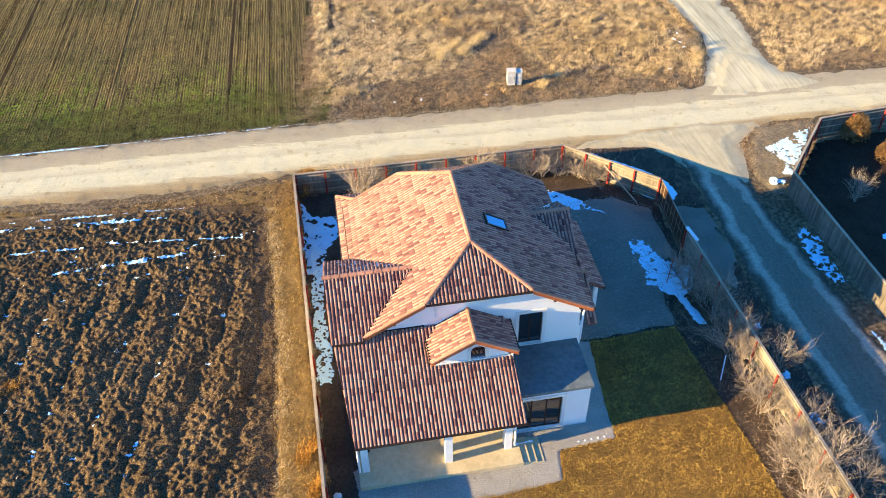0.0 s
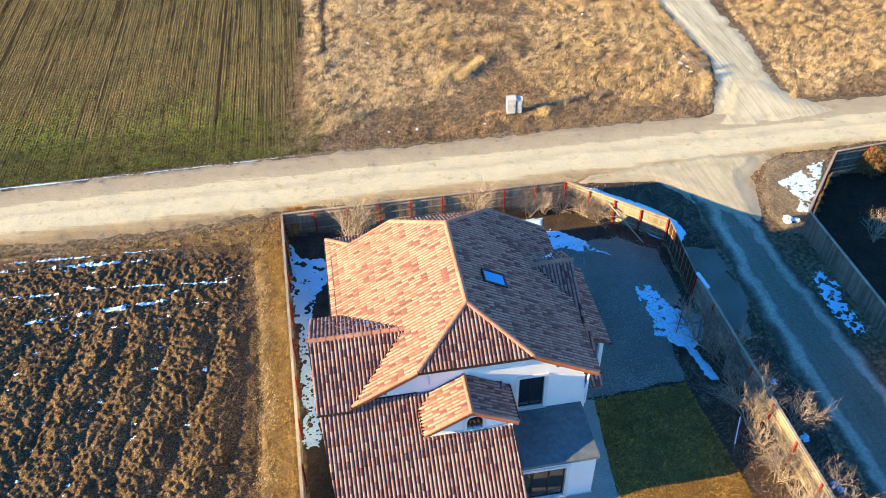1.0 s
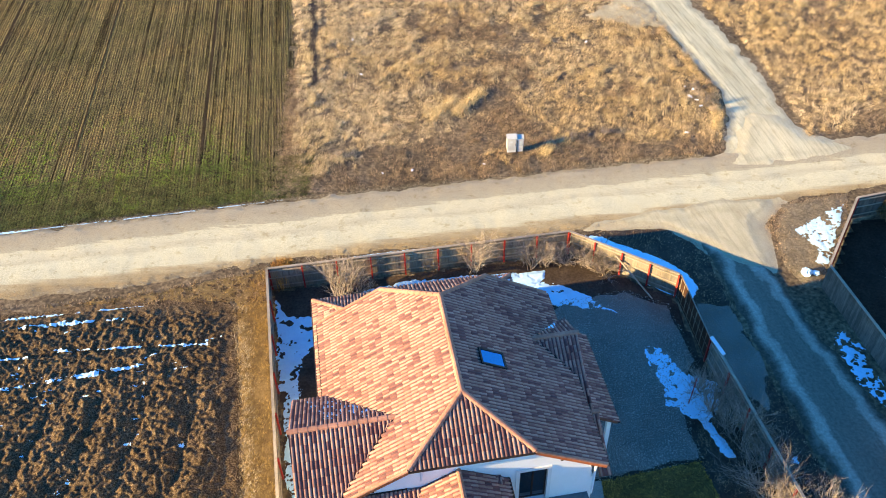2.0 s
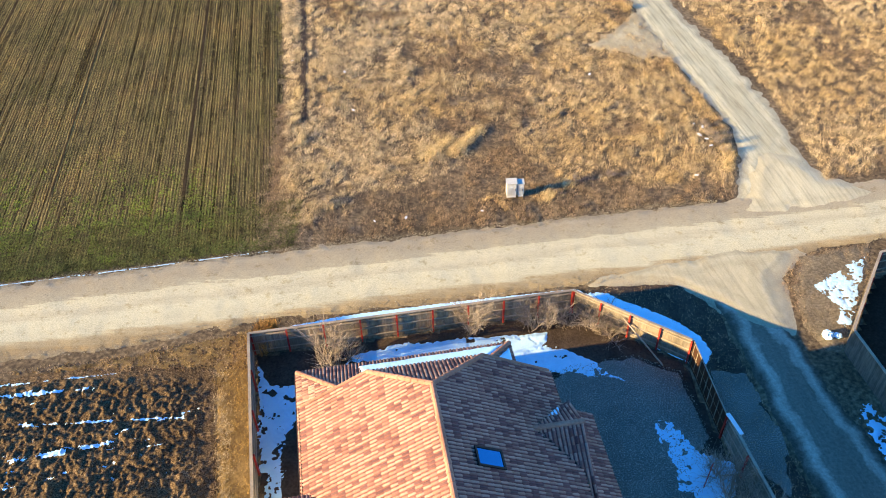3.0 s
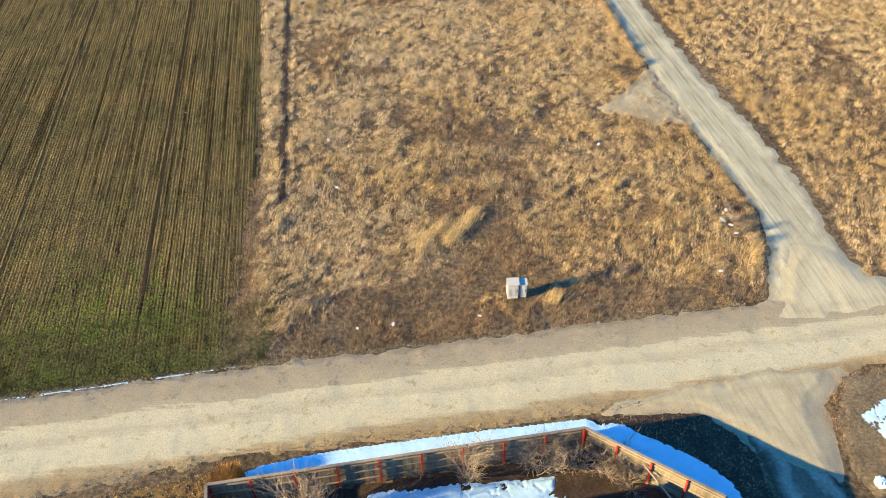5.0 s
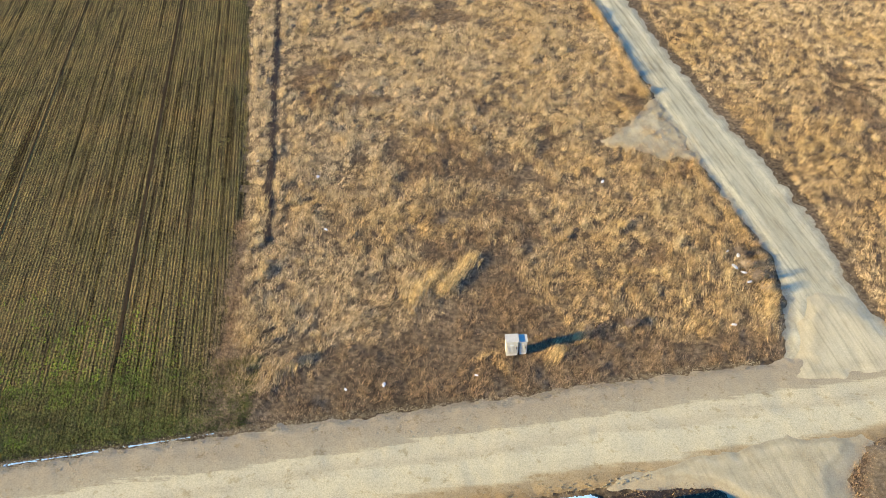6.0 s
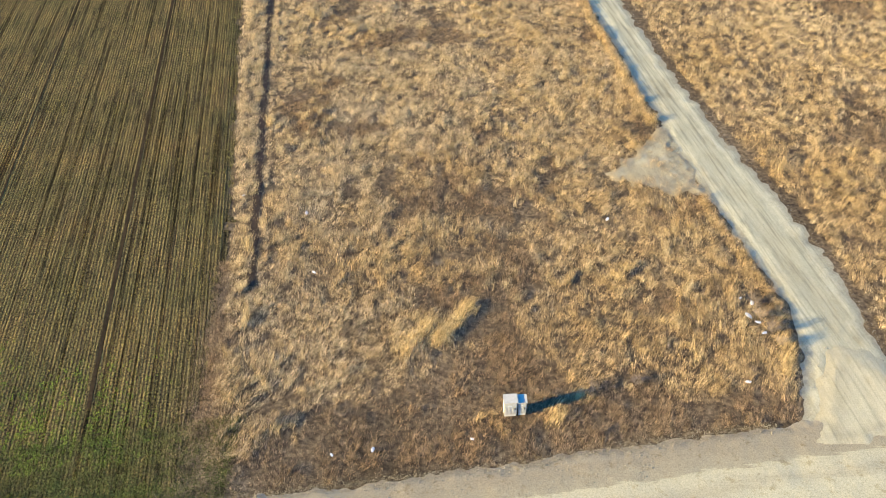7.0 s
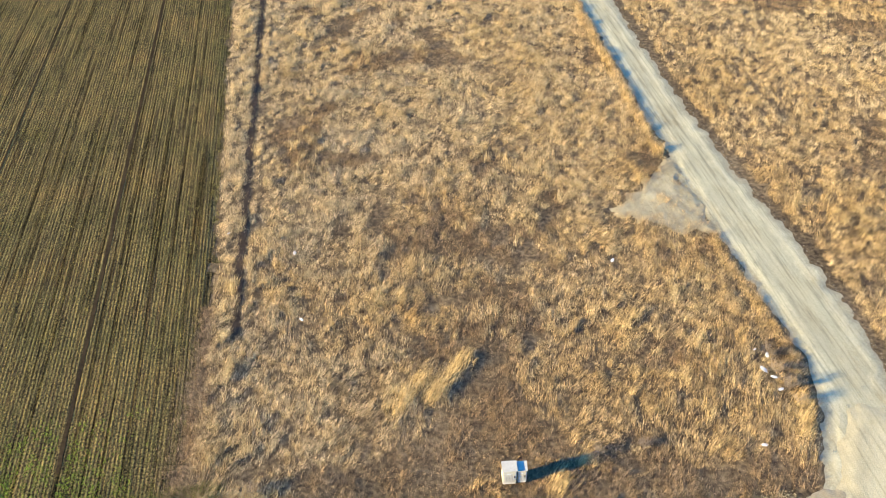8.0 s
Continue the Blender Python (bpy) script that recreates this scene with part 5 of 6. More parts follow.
for k in range(85):
    sx, sy = rs.uniform(-26, -12.5), rs.uniform(30.5, 39.5)
    if sx > -10.6 - 0.19 * (sy - 22):
        continue
    r = rs.uniform(0.12, 0.34)
    snow("snow_bit", [(sx - r, sy - r * 0.3), (sx + r * 0.3, sy - r * 0.18), (sx + r, sy + r * 0.05), (sx + r * 0.2, sy + r * 0.22), (sx - r * 0.8, sy + r * 0.05)], 0.06, 300 + k, "thin sliver of snow between the clods", 0.25, 3.0, 0.05, 0.03, frill=0.12, base=lambda x, y: 0.04 + plow_z(x, y) * 0.8)

# ---- bare bushes ----


def grow(bm_stem, bm_twig, rng, p, d, length, r, depth):
    """One shoot with side shoots; thick ones go to the stems, thin ones to the twigs."""
    pts, q, w = [p.copy()], p.copy(), d.copy()
    steps = 3 if depth < 2 else 2
    for _ in range(steps):
        w = (w + Vector((rng.gauss(0, 0.16), rng.gauss(0, 0.16), rng.gauss(0.03, 0.1)))).normalized()
        q = q + w * (length / steps)
        pts.append(q.copy())
    add_tube(bm_stem if depth == 0 else bm_twig, pts, r, r * 0.45, 4 if depth == 0 else 3, close=False)
    if depth >= 2:
        return
    for _ in range((8, 5)[depth]):
        t = rng.uniform(0.3, 1.0) * 3
        i = min(int(t), 2)
        s = pts[i].lerp(pts[i + 1], t - i)
        side = Vector((rng.gauss(0, 1), rng.gauss(0, 1), rng.gauss(0.25, 0.6))).normalized()
        grow(bm_stem, bm_twig, rng, s, (w * 0.85 + side * 0.6).normalized(), length * rng.uniform(0.4, 0.75), max(r * 0.52, 0.0045), depth + 1)


def bush(seed, height, shoots, spread, name="bare_bush"):
    rng = random.Random(seed)
    ob = empty(name, Matrix.Identity(4), "leafless garden bush with pale grey-brown twigs", "bush", "bare bushes along the fence")
    b0, b1 = bmesh.new(), bmesh.new()
    for _ in range(shoots):
        a = rng.uniform(0, 6.2832)
        tilt = rng.uniform(0.05, spread)
        d = Vector((math.cos(a) * tilt, math.sin(a) * tilt, 1)).normalized()
        grow(b0, b1, rng, Vector((rng.gauss(0, 0.1), rng.gauss(0, 0.1), -0.02)), d, height * rng.uniform(0.6, 0.95), 0.024, 0)
    part("framework", b0, M["twig"], ob)
    part("crown", b1, M["twig"], ob)
    return ob


kinds = [bush(1, 2.3, 12, 0.9), bush(2, 1.9, 14, 1.2), bush(3, 1.6, 13, 1.3), bush(4, 2.2, 11, 0.8)]
kinds[0].matrix_world = pose(-5.3, 41.5, 0, 0, 0, 20) @ Matrix.Scale(1.15, 4)
kinds[1].matrix_world = pose(5.3, 44.2, 0, 0, 0, 70)
kinds[2].matrix_world = pose(8.6, 44.4, 0, 0, 0, 120)
kinds[3].matrix_world = pose(1.9, 43.9, 0, 0, 0, 10)
spots = [(0, 13.6, 33.9, 0.95), (1, 14.2, 33.0, 0.85), (3, 14.6, 31.6, 1.0), (1, 14.8, 29.8, 1.0), (0, 14.9, 28.4, 0.9), (2, 15.3, 26.9, 0.9), (1, 15.5, 25.3, 0.95), (2, 16.0, 24.0, 1.0), (3, 16.2, 22.6, 1.0), (0, 16.4, 21.0, 0.95), (2, 15.8, 22.0, 0.9), (1, 16.2, 19.2, 1.0), (3, 17.1, 27.8, 0.8), (1, 17.6, 24.6, 0.85), (0, 17.9, 22.4, 0.85), (1, 18.3, 20.6, 1.0), (2, 9.6, 43.6, 0.8), (2, 7.4, 44.6, 0.9), (0, 6.2, 44.4, 0.7), (3, -4.6, 42.2, 0.8), (2, -0.3, 44.3, 0.6), (1, 15.9, 30.3, 0.6), (2, -3.0, 19.0, 0.7), (3, 25.9, 41.6, 0.7), (2, 15.3, 30.6, 1.05), (2, 16.9, 21.6, 1.1), (2, 13.3, 34.9, 0.8)]
for i, (k, x, y, s) in enumerate(spots):
    c = copy_thing(kinds[k], pose(x, y, 0.0, 0, 0, i * 67))
    c.scale = (s, s, s)

for i, (k, x, y, s) in enumerate(((2, 19.2, 62.6, 0.45), (1, 19.5, 61.5, 0.38), (2, 19.0, 63.8, 0.34), (3, 19.7, 60.6, 0.3), (2, 9.2, 57.6, 0.35), (1, 11.4, 57.9, 0.3), (2, -7.4, 55.6, 0.35))):
    c = copy_thing(kinds[k], pose(x, y, -0.05, 0, 0, i * 83))
    c.scale = (s, s, s)
    c.name = "bramble"
    tagged(c, "low leafless bramble in dry grass", "bramble", "brambles in the dry grass")

# ---- loose things ----
for pts, r, mk, nm, lb in (([(13.95, 27.2, 0.1), (14.35, 28.3, 0.75)], 0.03, "pipe", "stake", "thin white stake leaning in the bed"), ([(12.55, 34.3, 0.0), (12.65, 34.4, 1.9)], 0.025, "red", "marker_rod", "thin dark red rod standing in the snow")):
    bm = bmesh.new()
    add_tube(bm, pts, r, sides=6)
    tagged(part(nm, bm, M[mk]), lb, nm.replace("_", " "))


def cabinet(name, x, y, w, d, h, label):
    """A street cabinet: plinth, body, door with a vent and handle, sloped lid."""
    c = empty(name, pose(x, y, 0, 0, 0, 4), label, "cabinet", "meter cabinets")
    part("plinth", boxes((0.03, w - 0.03, 0.03, d - 0.03, 0, 0.2)), M["trim"], c)
    part("body", boxes((0, w, 0, d, 0.2, h)), M["cream"], c)
    part("lid", slab([(-0.03, -0.05, h + 0.02), (w + 0.03, -0.05, h + 0.02), (w + 0.03, d + 0.03, h + 0.1), (-0.03, d + 0.03, h + 0.1)], (0, 0, -0.03)), M["cream"], c)
    door = part("door", boxes((0.04, w - 0.04, -0.02, -0.002, 0.26, h - 0.05)), M["cream"], c)
    for k in range(int((w - 0.12) / 0.07)):
        part("groove", boxes((0.075 + k * 0.07, 0.095 + k * 0.07, -0.026, -0.0205, 0.3, h * 0.7)), M["trim"], door)
    part("handle", boxes((w - 0.12, w - 0.09, -0.05, -0.021, h * 0.5, h * 0.5 + 0.15)), M["gutter"], door)
    part("label_plate", boxes((w * 0.3, w * 0.6, -0.025, -0.0205, h * 0.75, h * 0.75 + 0.08)), M["pipe"], door)
    return c


cabinet("meter_cabinet", 4.42, 55.85, 0.66, 0.45, 1.16, "tall cream metal meter cabinet standing in dry grass")
cabinet("meter_cabinet", 5.14, 55.95, 0.42, 0.42, 1.06, "smaller cream metal meter cabinet beside the tall one")


def lump(name, x, y, r, seed, mk, label, category, flatness=0.6, z=0.0):
    """A crumpled lump: a subdivided ball pushed about by noise."""
    bm = bmesh.new()
    bmesh.ops.create_icosphere(bm, subdivisions=3, radius=r)
    for v in bm.verts:
        n = noise.noise(v.co * (2.2 / r) + Vector((seed, 0, 0)))
        v.co *= 1 + 0.45 * n
        v.co.z = max(v.co.z * flatness, -r * flatness * 0.4)
    ob = tagged(part(name, bm, M[mk]), label, category)
    ob.matrix_world = pose(x, y, z + r * flatness * 0.4, 0, 0, seed * 40)
    return ob


for i, (x, y, r) in enumerate(((18.4, 64.1, 0.14), (18.95, 63.7, 0.24), (18.5, 62.7, 0.3), (18.9, 62.2, 0.22), (19.05, 61.4, 0.2), (11.7, 71.2, 0.22), (-7.8, 72.1, 0.24), (-6.6, 66.5, 0.18), (17.3, 58.0, 0.2), (-12.3, 74.0, 0.15), (-2.1, 53.9, 0.2), (-4.1, 53.6, 0.14), (2.8, 54.5, 0.14))):
    lump("plastic_bag", x, y, r * 0.45, i + 1, "white", "crumpled white plastic bag lying in dry grass", "litter", 0.35, 0.06).scale = (1.7, 0.9, 1.0)
lump("rubble_stone", 21.3, 43.6, 0.3, 21, "snow", "white rounded lump of snow and stone", "stone", 0.8)
lump("rubble_stone", 21.85, 43.6, 0.2, 22, "snow", "small white lump at the lane corner", "stone", 0.7)
lump("rubbish_sack", -3.95, 22.9, 0.3, 31, "gutter", "black rubbish sack beside the porch", "sack", 0.9)
lump("pale_stone", -5.0, 20.6, 0.18, 32, "white", "pale stone at the foot of the fence", "stone", 0.7)
for i in range(5):
    lump("border_stone", 6.3 + i * 0.32, 23.55 + i * 0.07, 0.055, 40 + i, "trim", "pale border stone between pebbles and lawn", "stone", 0.7, 0.05)

# ---- plants and gravel that nobody could count ----


def grass_mat(name, tints, base, other=None):
    """Blades tinted one by one, drifting from base to another hue over some metres."""
    m, nodes, links = node_mat(name)
    bsdf = nodes["Principled BSDF"]
    geo = nodes.new("ShaderNodeNewGeometry")
    zone = ramp_of(nodes, [(0.38, base), (0.62, other or tuple(c * 1.2 for c in base))])
    links.new(noise_node(nodes, links, geo.outputs["Position"], 0.14, 4, 0.6), zone.inputs[0])
    tint = ramp_of(nodes, tints)
    links.new(geo.outputs["Random Per Island"], tint.inputs[0])
    col = mix_col(nodes, links, 1.0, zone.outputs[0], tint.outputs[0], "MULTIPLY")
    patch = ramp_of(nodes, [(0.34, (0.6, 0.6, 0.64)), (0.48, (1.0, 1.0, 1.0)), (0.7, (1.15, 1.15, 1.15))])
    links.new(noise_node(nodes, links, geo.outputs["Position"], 0.9, 3), patch.inputs[0])
    tuft = ramp_of(nodes, [(0.34, (0.78, 0.76, 0.76)), (0.5, (1.0, 1.0, 1.0)), (0.68, (1.13, 1.13, 1.12))])
    links.new(noise_node(nodes, links, geo.outputs["Position"], 2.6, 2), tuft.inputs[0])
    col = mix_col(nodes, links, 1.0, col, tuft.outputs[0], "MULTIPLY")
    wisp = ramp_of(nodes, [(0.36, (0.72, 0.71, 0.7)), (0.5, (1.0, 1.0, 1.0)), (0.64, (1.22, 1.21, 1.19))])
    links.new(noise_node(nodes, links, geo.outputs["Position"], 6.5, 2), wisp.inputs[0])
    col = mix_col(nodes, links, 1.0, col, wisp.outputs[0], "MULTIPLY")
    links.new(mix_col(nodes, links, 1.0, col, patch.outputs[0], "MULTIPLY"), bsdf.inputs["Base Color"])
    bsdf.inputs["Roughness"].default_value = 0.8
    bsdf.inputs["Specular IOR Level"].default_value = 0.06
    return m


M["straw"] = grass_mat("dry_straw", [(0.0, (0.26, 0.235, 0.215)), (0.4, (0.78, 0.75, 0.7)), (1.0, (1.5, 1.46, 1.36))], (0.57, 0.442, 0.262), (0.555, 0.41, 0.212))
M["pale"] = grass_mat("light_straw", [(0.0, (0.3, 0.28, 0.26)), (0.4, (0.82, 0.8, 0.77)), (1.0, (1.4, 1.36, 1.28))], (0.69, 0.562, 0.36), (0.67, 0.53, 0.31))
M["gold"] = grass_mat("tall_golden_grass", [(0.0, (0.6, 0.58, 0.54)), (0.5, (0.95, 0.94, 0.9)), (1.0, (1.3, 1.3, 1.25))], (0.56, 0.45, 0.275), (0.54, 0.41, 0.22))
M["brown"] = grass_mat("short_brown_stalks", [(0.0, (0.36, 0.34, 0.32)), (0.5, (0.95, 0.91, 0.87)), (1.0, (1.85, 1.75, 1.62))], (0.32, 0.242, 0.15), (0.35, 0.25, 0.14))
M["green"] = grass_mat("green_crop_blades", [(0.0, (0.7, 0.7, 0.7)), (0.5, (1.0, 1.0, 0.9)), (1.0, (1.4, 1.3, 1.1))], (0.21, 0.295, 0.032), (0.2, 0.24, 0.035))
M["leaf"] = grass_mat("dark_crop_leaves", [(0.0, (0.6, 0.6, 0.6)), (0.5, (1.0, 1.0, 0.9)), (1.0, (1.6, 1.5, 1.2))], (0.14, 0.15, 0.044), (0.16, 0.147, 0.048))
M["verge_straw"] = grass_mat("golden_verge_grass", [(0.0, (0.6, 0.58, 0.55)), (0.5, (1.0, 0.97, 0.92)), (1.0, (1.3, 1.25, 1.15))], (0.38, 0.26, 0.085), (0.4, 0.25, 0.07))
M["olive"] = grass_mat("olive_crop_blades", [(0.0, (0.6, 0.6, 0.6)), (0.5, (1.0, 1.0, 0.9)), (1.0, (2.0, 1.75, 1.4))], (0.18, 0.169, 0.053), (0.213, 0.18, 0.061))
M["turf"] = grass_mat("lawn_blades", [(0.0, (0.6, 0.6, 0.6)), (0.5, (1.0, 1.0, 0.9)), (1.0, (1.4, 1.35, 1.2))], (0.44, 0.248, 0.045), (0.43, 0.256, 0.04))
M["pebble"] = surface("pale_pebbles", [(0.3, (0.33, 0.3, 0.235)), (0.7, (0.47, 0.43, 0.345))], fine=6, bump=0.0, island=[(0.0, (0.5, 0.5, 0.5)), (1.0, (1.35, 1.35, 1.35))])
M["clod"] = surface("soil_clods", [(0.3, (0.094, 0.058, 0.028)), (0.7, (0.178, 0.118, 0.06))], fine=9, bump=0.3, island=[(0.0, (0.6, 0.6, 0.6)), (1.0, (1.3, 1.25, 1.2))])


PATCH = [(12.4, 75.9), (13.6, 77.8), (15.2, 79.8), (16.7, 82.0), (17.4, 81.0), (19.0, 73.6), (17.3, 73.4), (14.9, 74.2)]


def road_n(x):
    return np.interp(x, [q[0] for q in ROAD_N], [q[1] for q in ROAD_N])


HOLLOWS = [(-2.9, 75.2, 0.5, 1.6, 0.1), (0.4, 97.5, 0.5, 0.9, 0), (8.0, 75.6, 0.5, 1.2, -0.4), (-7.8, 56.4, 0.6, 0.5, 0), (0.6, 67.4, 0.9, 0.7, 0), (2.6, 68.2, 1.6, 0.4, 0.25), (5.0, 68.9, 1.3, 0.35, 0.2), (3.0, 63.2, 0.9, 0.35, 0.5), (-4.6, 68.0, 0.5, 0.5, 0), (-6.0, 66.0, 0.6, 0.4, 0), (-5.2, 74.2, 0.7, 0.5, 0), (20.0, 61.9, 0.5, 1.0, 0.3), (12.2, 76.0, 0.8, 0.4, 0.6)]


def hollow(x, y):
    """Where the grass is thinned to short brown stalks, leaving darker spots."""
    h = np.zeros(x.shape, bool)
    for cx, cy, rx, ry, t in HOLLOWS:
        dx, dy = x - cx, y - cy
        a, b = dx * math.cos(t) + dy * math.sin(t), -dx * math.sin(t) + dy * math.cos(t)
        h |= (a / rx) ** 2 + (b / ry) ** 2 < 0.5 + fbm(x * 2, y * 2, 2, 3)
    return h


FURROWS = ((-10.3, 0.134, 0.3), (-9.45, 0.134, 0.13))


def furrow(x, y):
    """The bare lines that run beside the crop, between strips of grass."""
    return sum(np.abs(x - c + k * (y - 66.4)) < w + 0.12 * (fbm(x * 2, y * 1.2, 2, 88) - 0.5) for c, k, w in FURROWS) > 0


def flow(x, y, seed):
    """The way in which the grass has been blown over, turning from place to place."""
    a = 0.95 + 1.5 * (fbm(x * 0.45, y * 0.45, 3, seed) - 0.5) * 2
    return np.cos(a), np.sin(a)


def meadow(name, poly, seed, base_n, tuft_n, label, bare=0.0):
    """Dry grass: short stalks near the road, a straw carpet in tussocks, and tall leaning tufts."""
    rng = np.random.default_rng(seed)
    x, y, e = scatter(poly, base_n, seed)
    pit = hollow(x, y)
    tussock = np.clip((fbm(x * 0.95, y * 0.95, 3, seed + 2) - 0.36) * 2.8, 0, 1)
    tussock = tussock * 0.6 + 0.4 if bare else tussock
    k = (y < 110) & (~pit | (rng.random(len(x)) < 0.35)) & (rng.random(len(x)) < 0.68 + 0.45 * tussock) & ~((inside(PATCH, x, y) > 0.25) & (rng.random(len(x)) < 0.75))
    x, y, e, pit, tussock = x[k], y[k], e[k], pit[k], tussock[k]
    off = y - road_n(x)
    near = np.interp(x, [-12, -6, 0, 4, 9, 14, 20], [2.5, 3.6, 6.5, 7.0, 4.4, 2.6, 1.4])
    short = (off + 2.4 * (fbm(x * 0.35, y * 0.35, 3, seed + 1) - 0.5) * 2 < near) | (fbm(x * 0.22 + 40, y * 0.22, 3, seed + 5) > 0.66) | pit
    keep = ~((furrow(x, y) & (y > 65)) | (off < 0.15)) & (e > bare * (0.4 + fbm(x * 1.5, y * 1.5, 3, 66)))
    h = 0.19 + 0.24 * tussock
    fx, fy = flow(x, y, seed + 21)
    a = keep & ~short
    zone = fbm(x * 0.13, y * 0.13, 3, seed + 15) - 0.5
    # More pale blades with growing y; west of the lane also with falling x
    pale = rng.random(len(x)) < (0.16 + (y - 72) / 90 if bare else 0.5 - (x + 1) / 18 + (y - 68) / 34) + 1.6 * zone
    for pick, mk, words in ((a & pale, "pale", "lighter " + label), (a & ~pale, "straw", label)):
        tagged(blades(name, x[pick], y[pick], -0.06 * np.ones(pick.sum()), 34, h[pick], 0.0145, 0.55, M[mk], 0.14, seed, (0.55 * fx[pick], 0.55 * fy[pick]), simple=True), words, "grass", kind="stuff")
    a = keep & short
    tagged(blades("short_" + name, x[a], y[a], -0.06 * np.ones(a.sum()), 31, 0.08 + 0.3 * tussock[a], 0.0145, 0.7, M["brown"], 0.14, seed + 1, (0.3 * fx[a], 0.3 * fy[a]), simple=True), "short brown weed stalks by the road", "grass", kind="stuff")
    x, y, e = scatter(poly, tuft_n, seed + 9)
    off = y - road_n(x)
    dens = fbm(x * 0.35, y * 0.35, 3, seed + 11)
    edge_row = (x < -9.6 - 0.134 * (y - 66.4)) & (y > 62)
    near = np.interp(x, [-12, -6, 0, 4, 9, 14, 20], [2.6, 3.4, 7.5, 8.0, 4.0, 2.2, 1.4])
    k = (y < 110) & (off > near) & (e > 0.4 + bare) & ~(inside(PATCH, x, y) > 0.0) & ((dens > 0.5) | edge_row) & ~(furrow(x, y) & (y > 65)) & ~hollow(x, y)
    x, y, dens, edge_row = x[k], y[k], dens[k], edge_row[k]
    h = 0.3 + 0.36 * np.clip((dens - 0.5) * 3, 0, 1) + 0.16 * edge_row
    fx, fy = flow(x, y, seed + 21)
    tagged(blades("tall_" + name, x, y, -0.06 * np.ones(len(x)), 50, h, 0.013, 0.42, M["gold"], 0.18, seed + 3, (0.6 * fx, 0.6 * fy)), "tall golden dry grass tufts leaning with the wind", "grass", kind="stuff")


meadow("dry_grass", GRASS_W, 201, 15.0, 1.1, "straw-coloured dry grass beyond the road")
meadow("dry_meadow", GRASS_E, 231, 8.5, 0.6, "straw-coloured dry grass east of the lane", 0.35)
tagged(sheet("field_furrow", [(-9.92, 65.4), (-10.6, 65.4), (-16.72, 111), (-16.04, 111)], 0.15, lambda x, y, e: -0.05 + 0.03 * fbm(x * 2, y * 2, 2, 4), M["soil"], 0.1, 63), "bare dark furrow along the grass strip", "furrow", kind="structure")
# a taller fringe along the western edge of the lane
rng = np.random.default_rng(81)
ty = 58.5 + 48 * rng.random(520)
tx = np.interp(ty, [58, 63, 68.6, 76.6, 90, 100.5, 112], [19.9, 20.8, 19.6, 17.6, 15.6, 14.0, 12.2]) - 0.15 - 0.5 * rng.random(520)
k = ~(inside(PATCH, tx, ty) > -0.3)
tagged(blades("lane_fringe", tx[k], ty[k], -0.05 + 0 * tx[k], 34, 0.1 + 0.3 * fbm(tx[k] * 0.7, ty[k] * 0.7, 3, 13) + 0.22 * (ty[k] > 82), 0.014, 0.5, M["straw"], 0.16, 82, (0.25, 0.2)), "tall dry grass fringing the gravel lane", "grass", kind="stuff")
# short upright blades of the lawn
LAWN_NEAR = [(7.55, 29.9), (12.4, 31.0), (13.8, 25.9), (15.3, 20.5), (16.0, 17.5), (-2.0, 17.5), (-2.6, 19.2), (1.1, 20.5), (5.35, 21.5), (5.3, 23.1), (8.1, 23.8), (7.8, 26)]
lx, ly, le = scatter(LAWN_NEAR, 420, 88)
lx, ly = lx[le > 0.05], ly[le > 0.05]
M["lawn_grass"] = grass_mat("lawn_grass", [(0.0, (0.65, 0.68, 0.65)), (1.0, (1.3, 1.26, 1.15))], (0.49, 0.33, 0.08), (0.55, 0.35, 0.09))
tagged(blades("lawn_blades", lx, ly, lx * 0 + 0.05, 3, 0.05 + 0.05 * fbm(lx * 0.8, ly * 0.8, 3, 5), 0.02, 0.5, M["lawn_grass"], 0.03, 89, simple=True), "short yellow-brown blades of the winter lawn", "grass", kind="stuff")
lx, ly, le = scatter([(-2.0, 17.5), (16.0, 17.5), (22.8, -15), (3.4, -15)], 75, 90)
tagged(blades("lawn_blades", lx, ly, lx * 0 + 0.05, 3, 0.07 + 0 * lx, 0.046, 0.5, M["lawn_grass"], 0.05, 91, simple=True), "short yellow-brown blades of the winter lawn", "grass", kind="stuff")
# tall clumps
cx = np.array([0.8, 1.1, 1.5, 1.9, 2.3, 2.6, -0.9, -0.6, -0.3, 0.1, 0.4, 6.9, 7.1, 8.4, 20.0, 19.7, 19.4, 11.5, 12.3])
cy = np.array([60.9, 61.4, 61.9, 62.5, 63.1, 63.6, 60.2, 60.7, 61.2, 61.8, 62.3, 55.75, 55.95, 57.1, 60.4, 59.6, 58.8, 66.0, 66.8])
tagged(blades("grass_clump", cx, cy, cx * 0, 190, np.full(len(cx), 0.42), 0.0125, 0.42, grass_mat("bright_clump_grass", [(0.0, (0.6, 0.58, 0.54)), (0.5, (1.0, 0.98, 0.94)), (1.0, (1.3, 1.28, 1.2))], (0.56, 0.42, 0.21)), 0.28, 77, (0.75, 0.75)), "bright tall clumps of dry grass", "grass", kind="stuff")
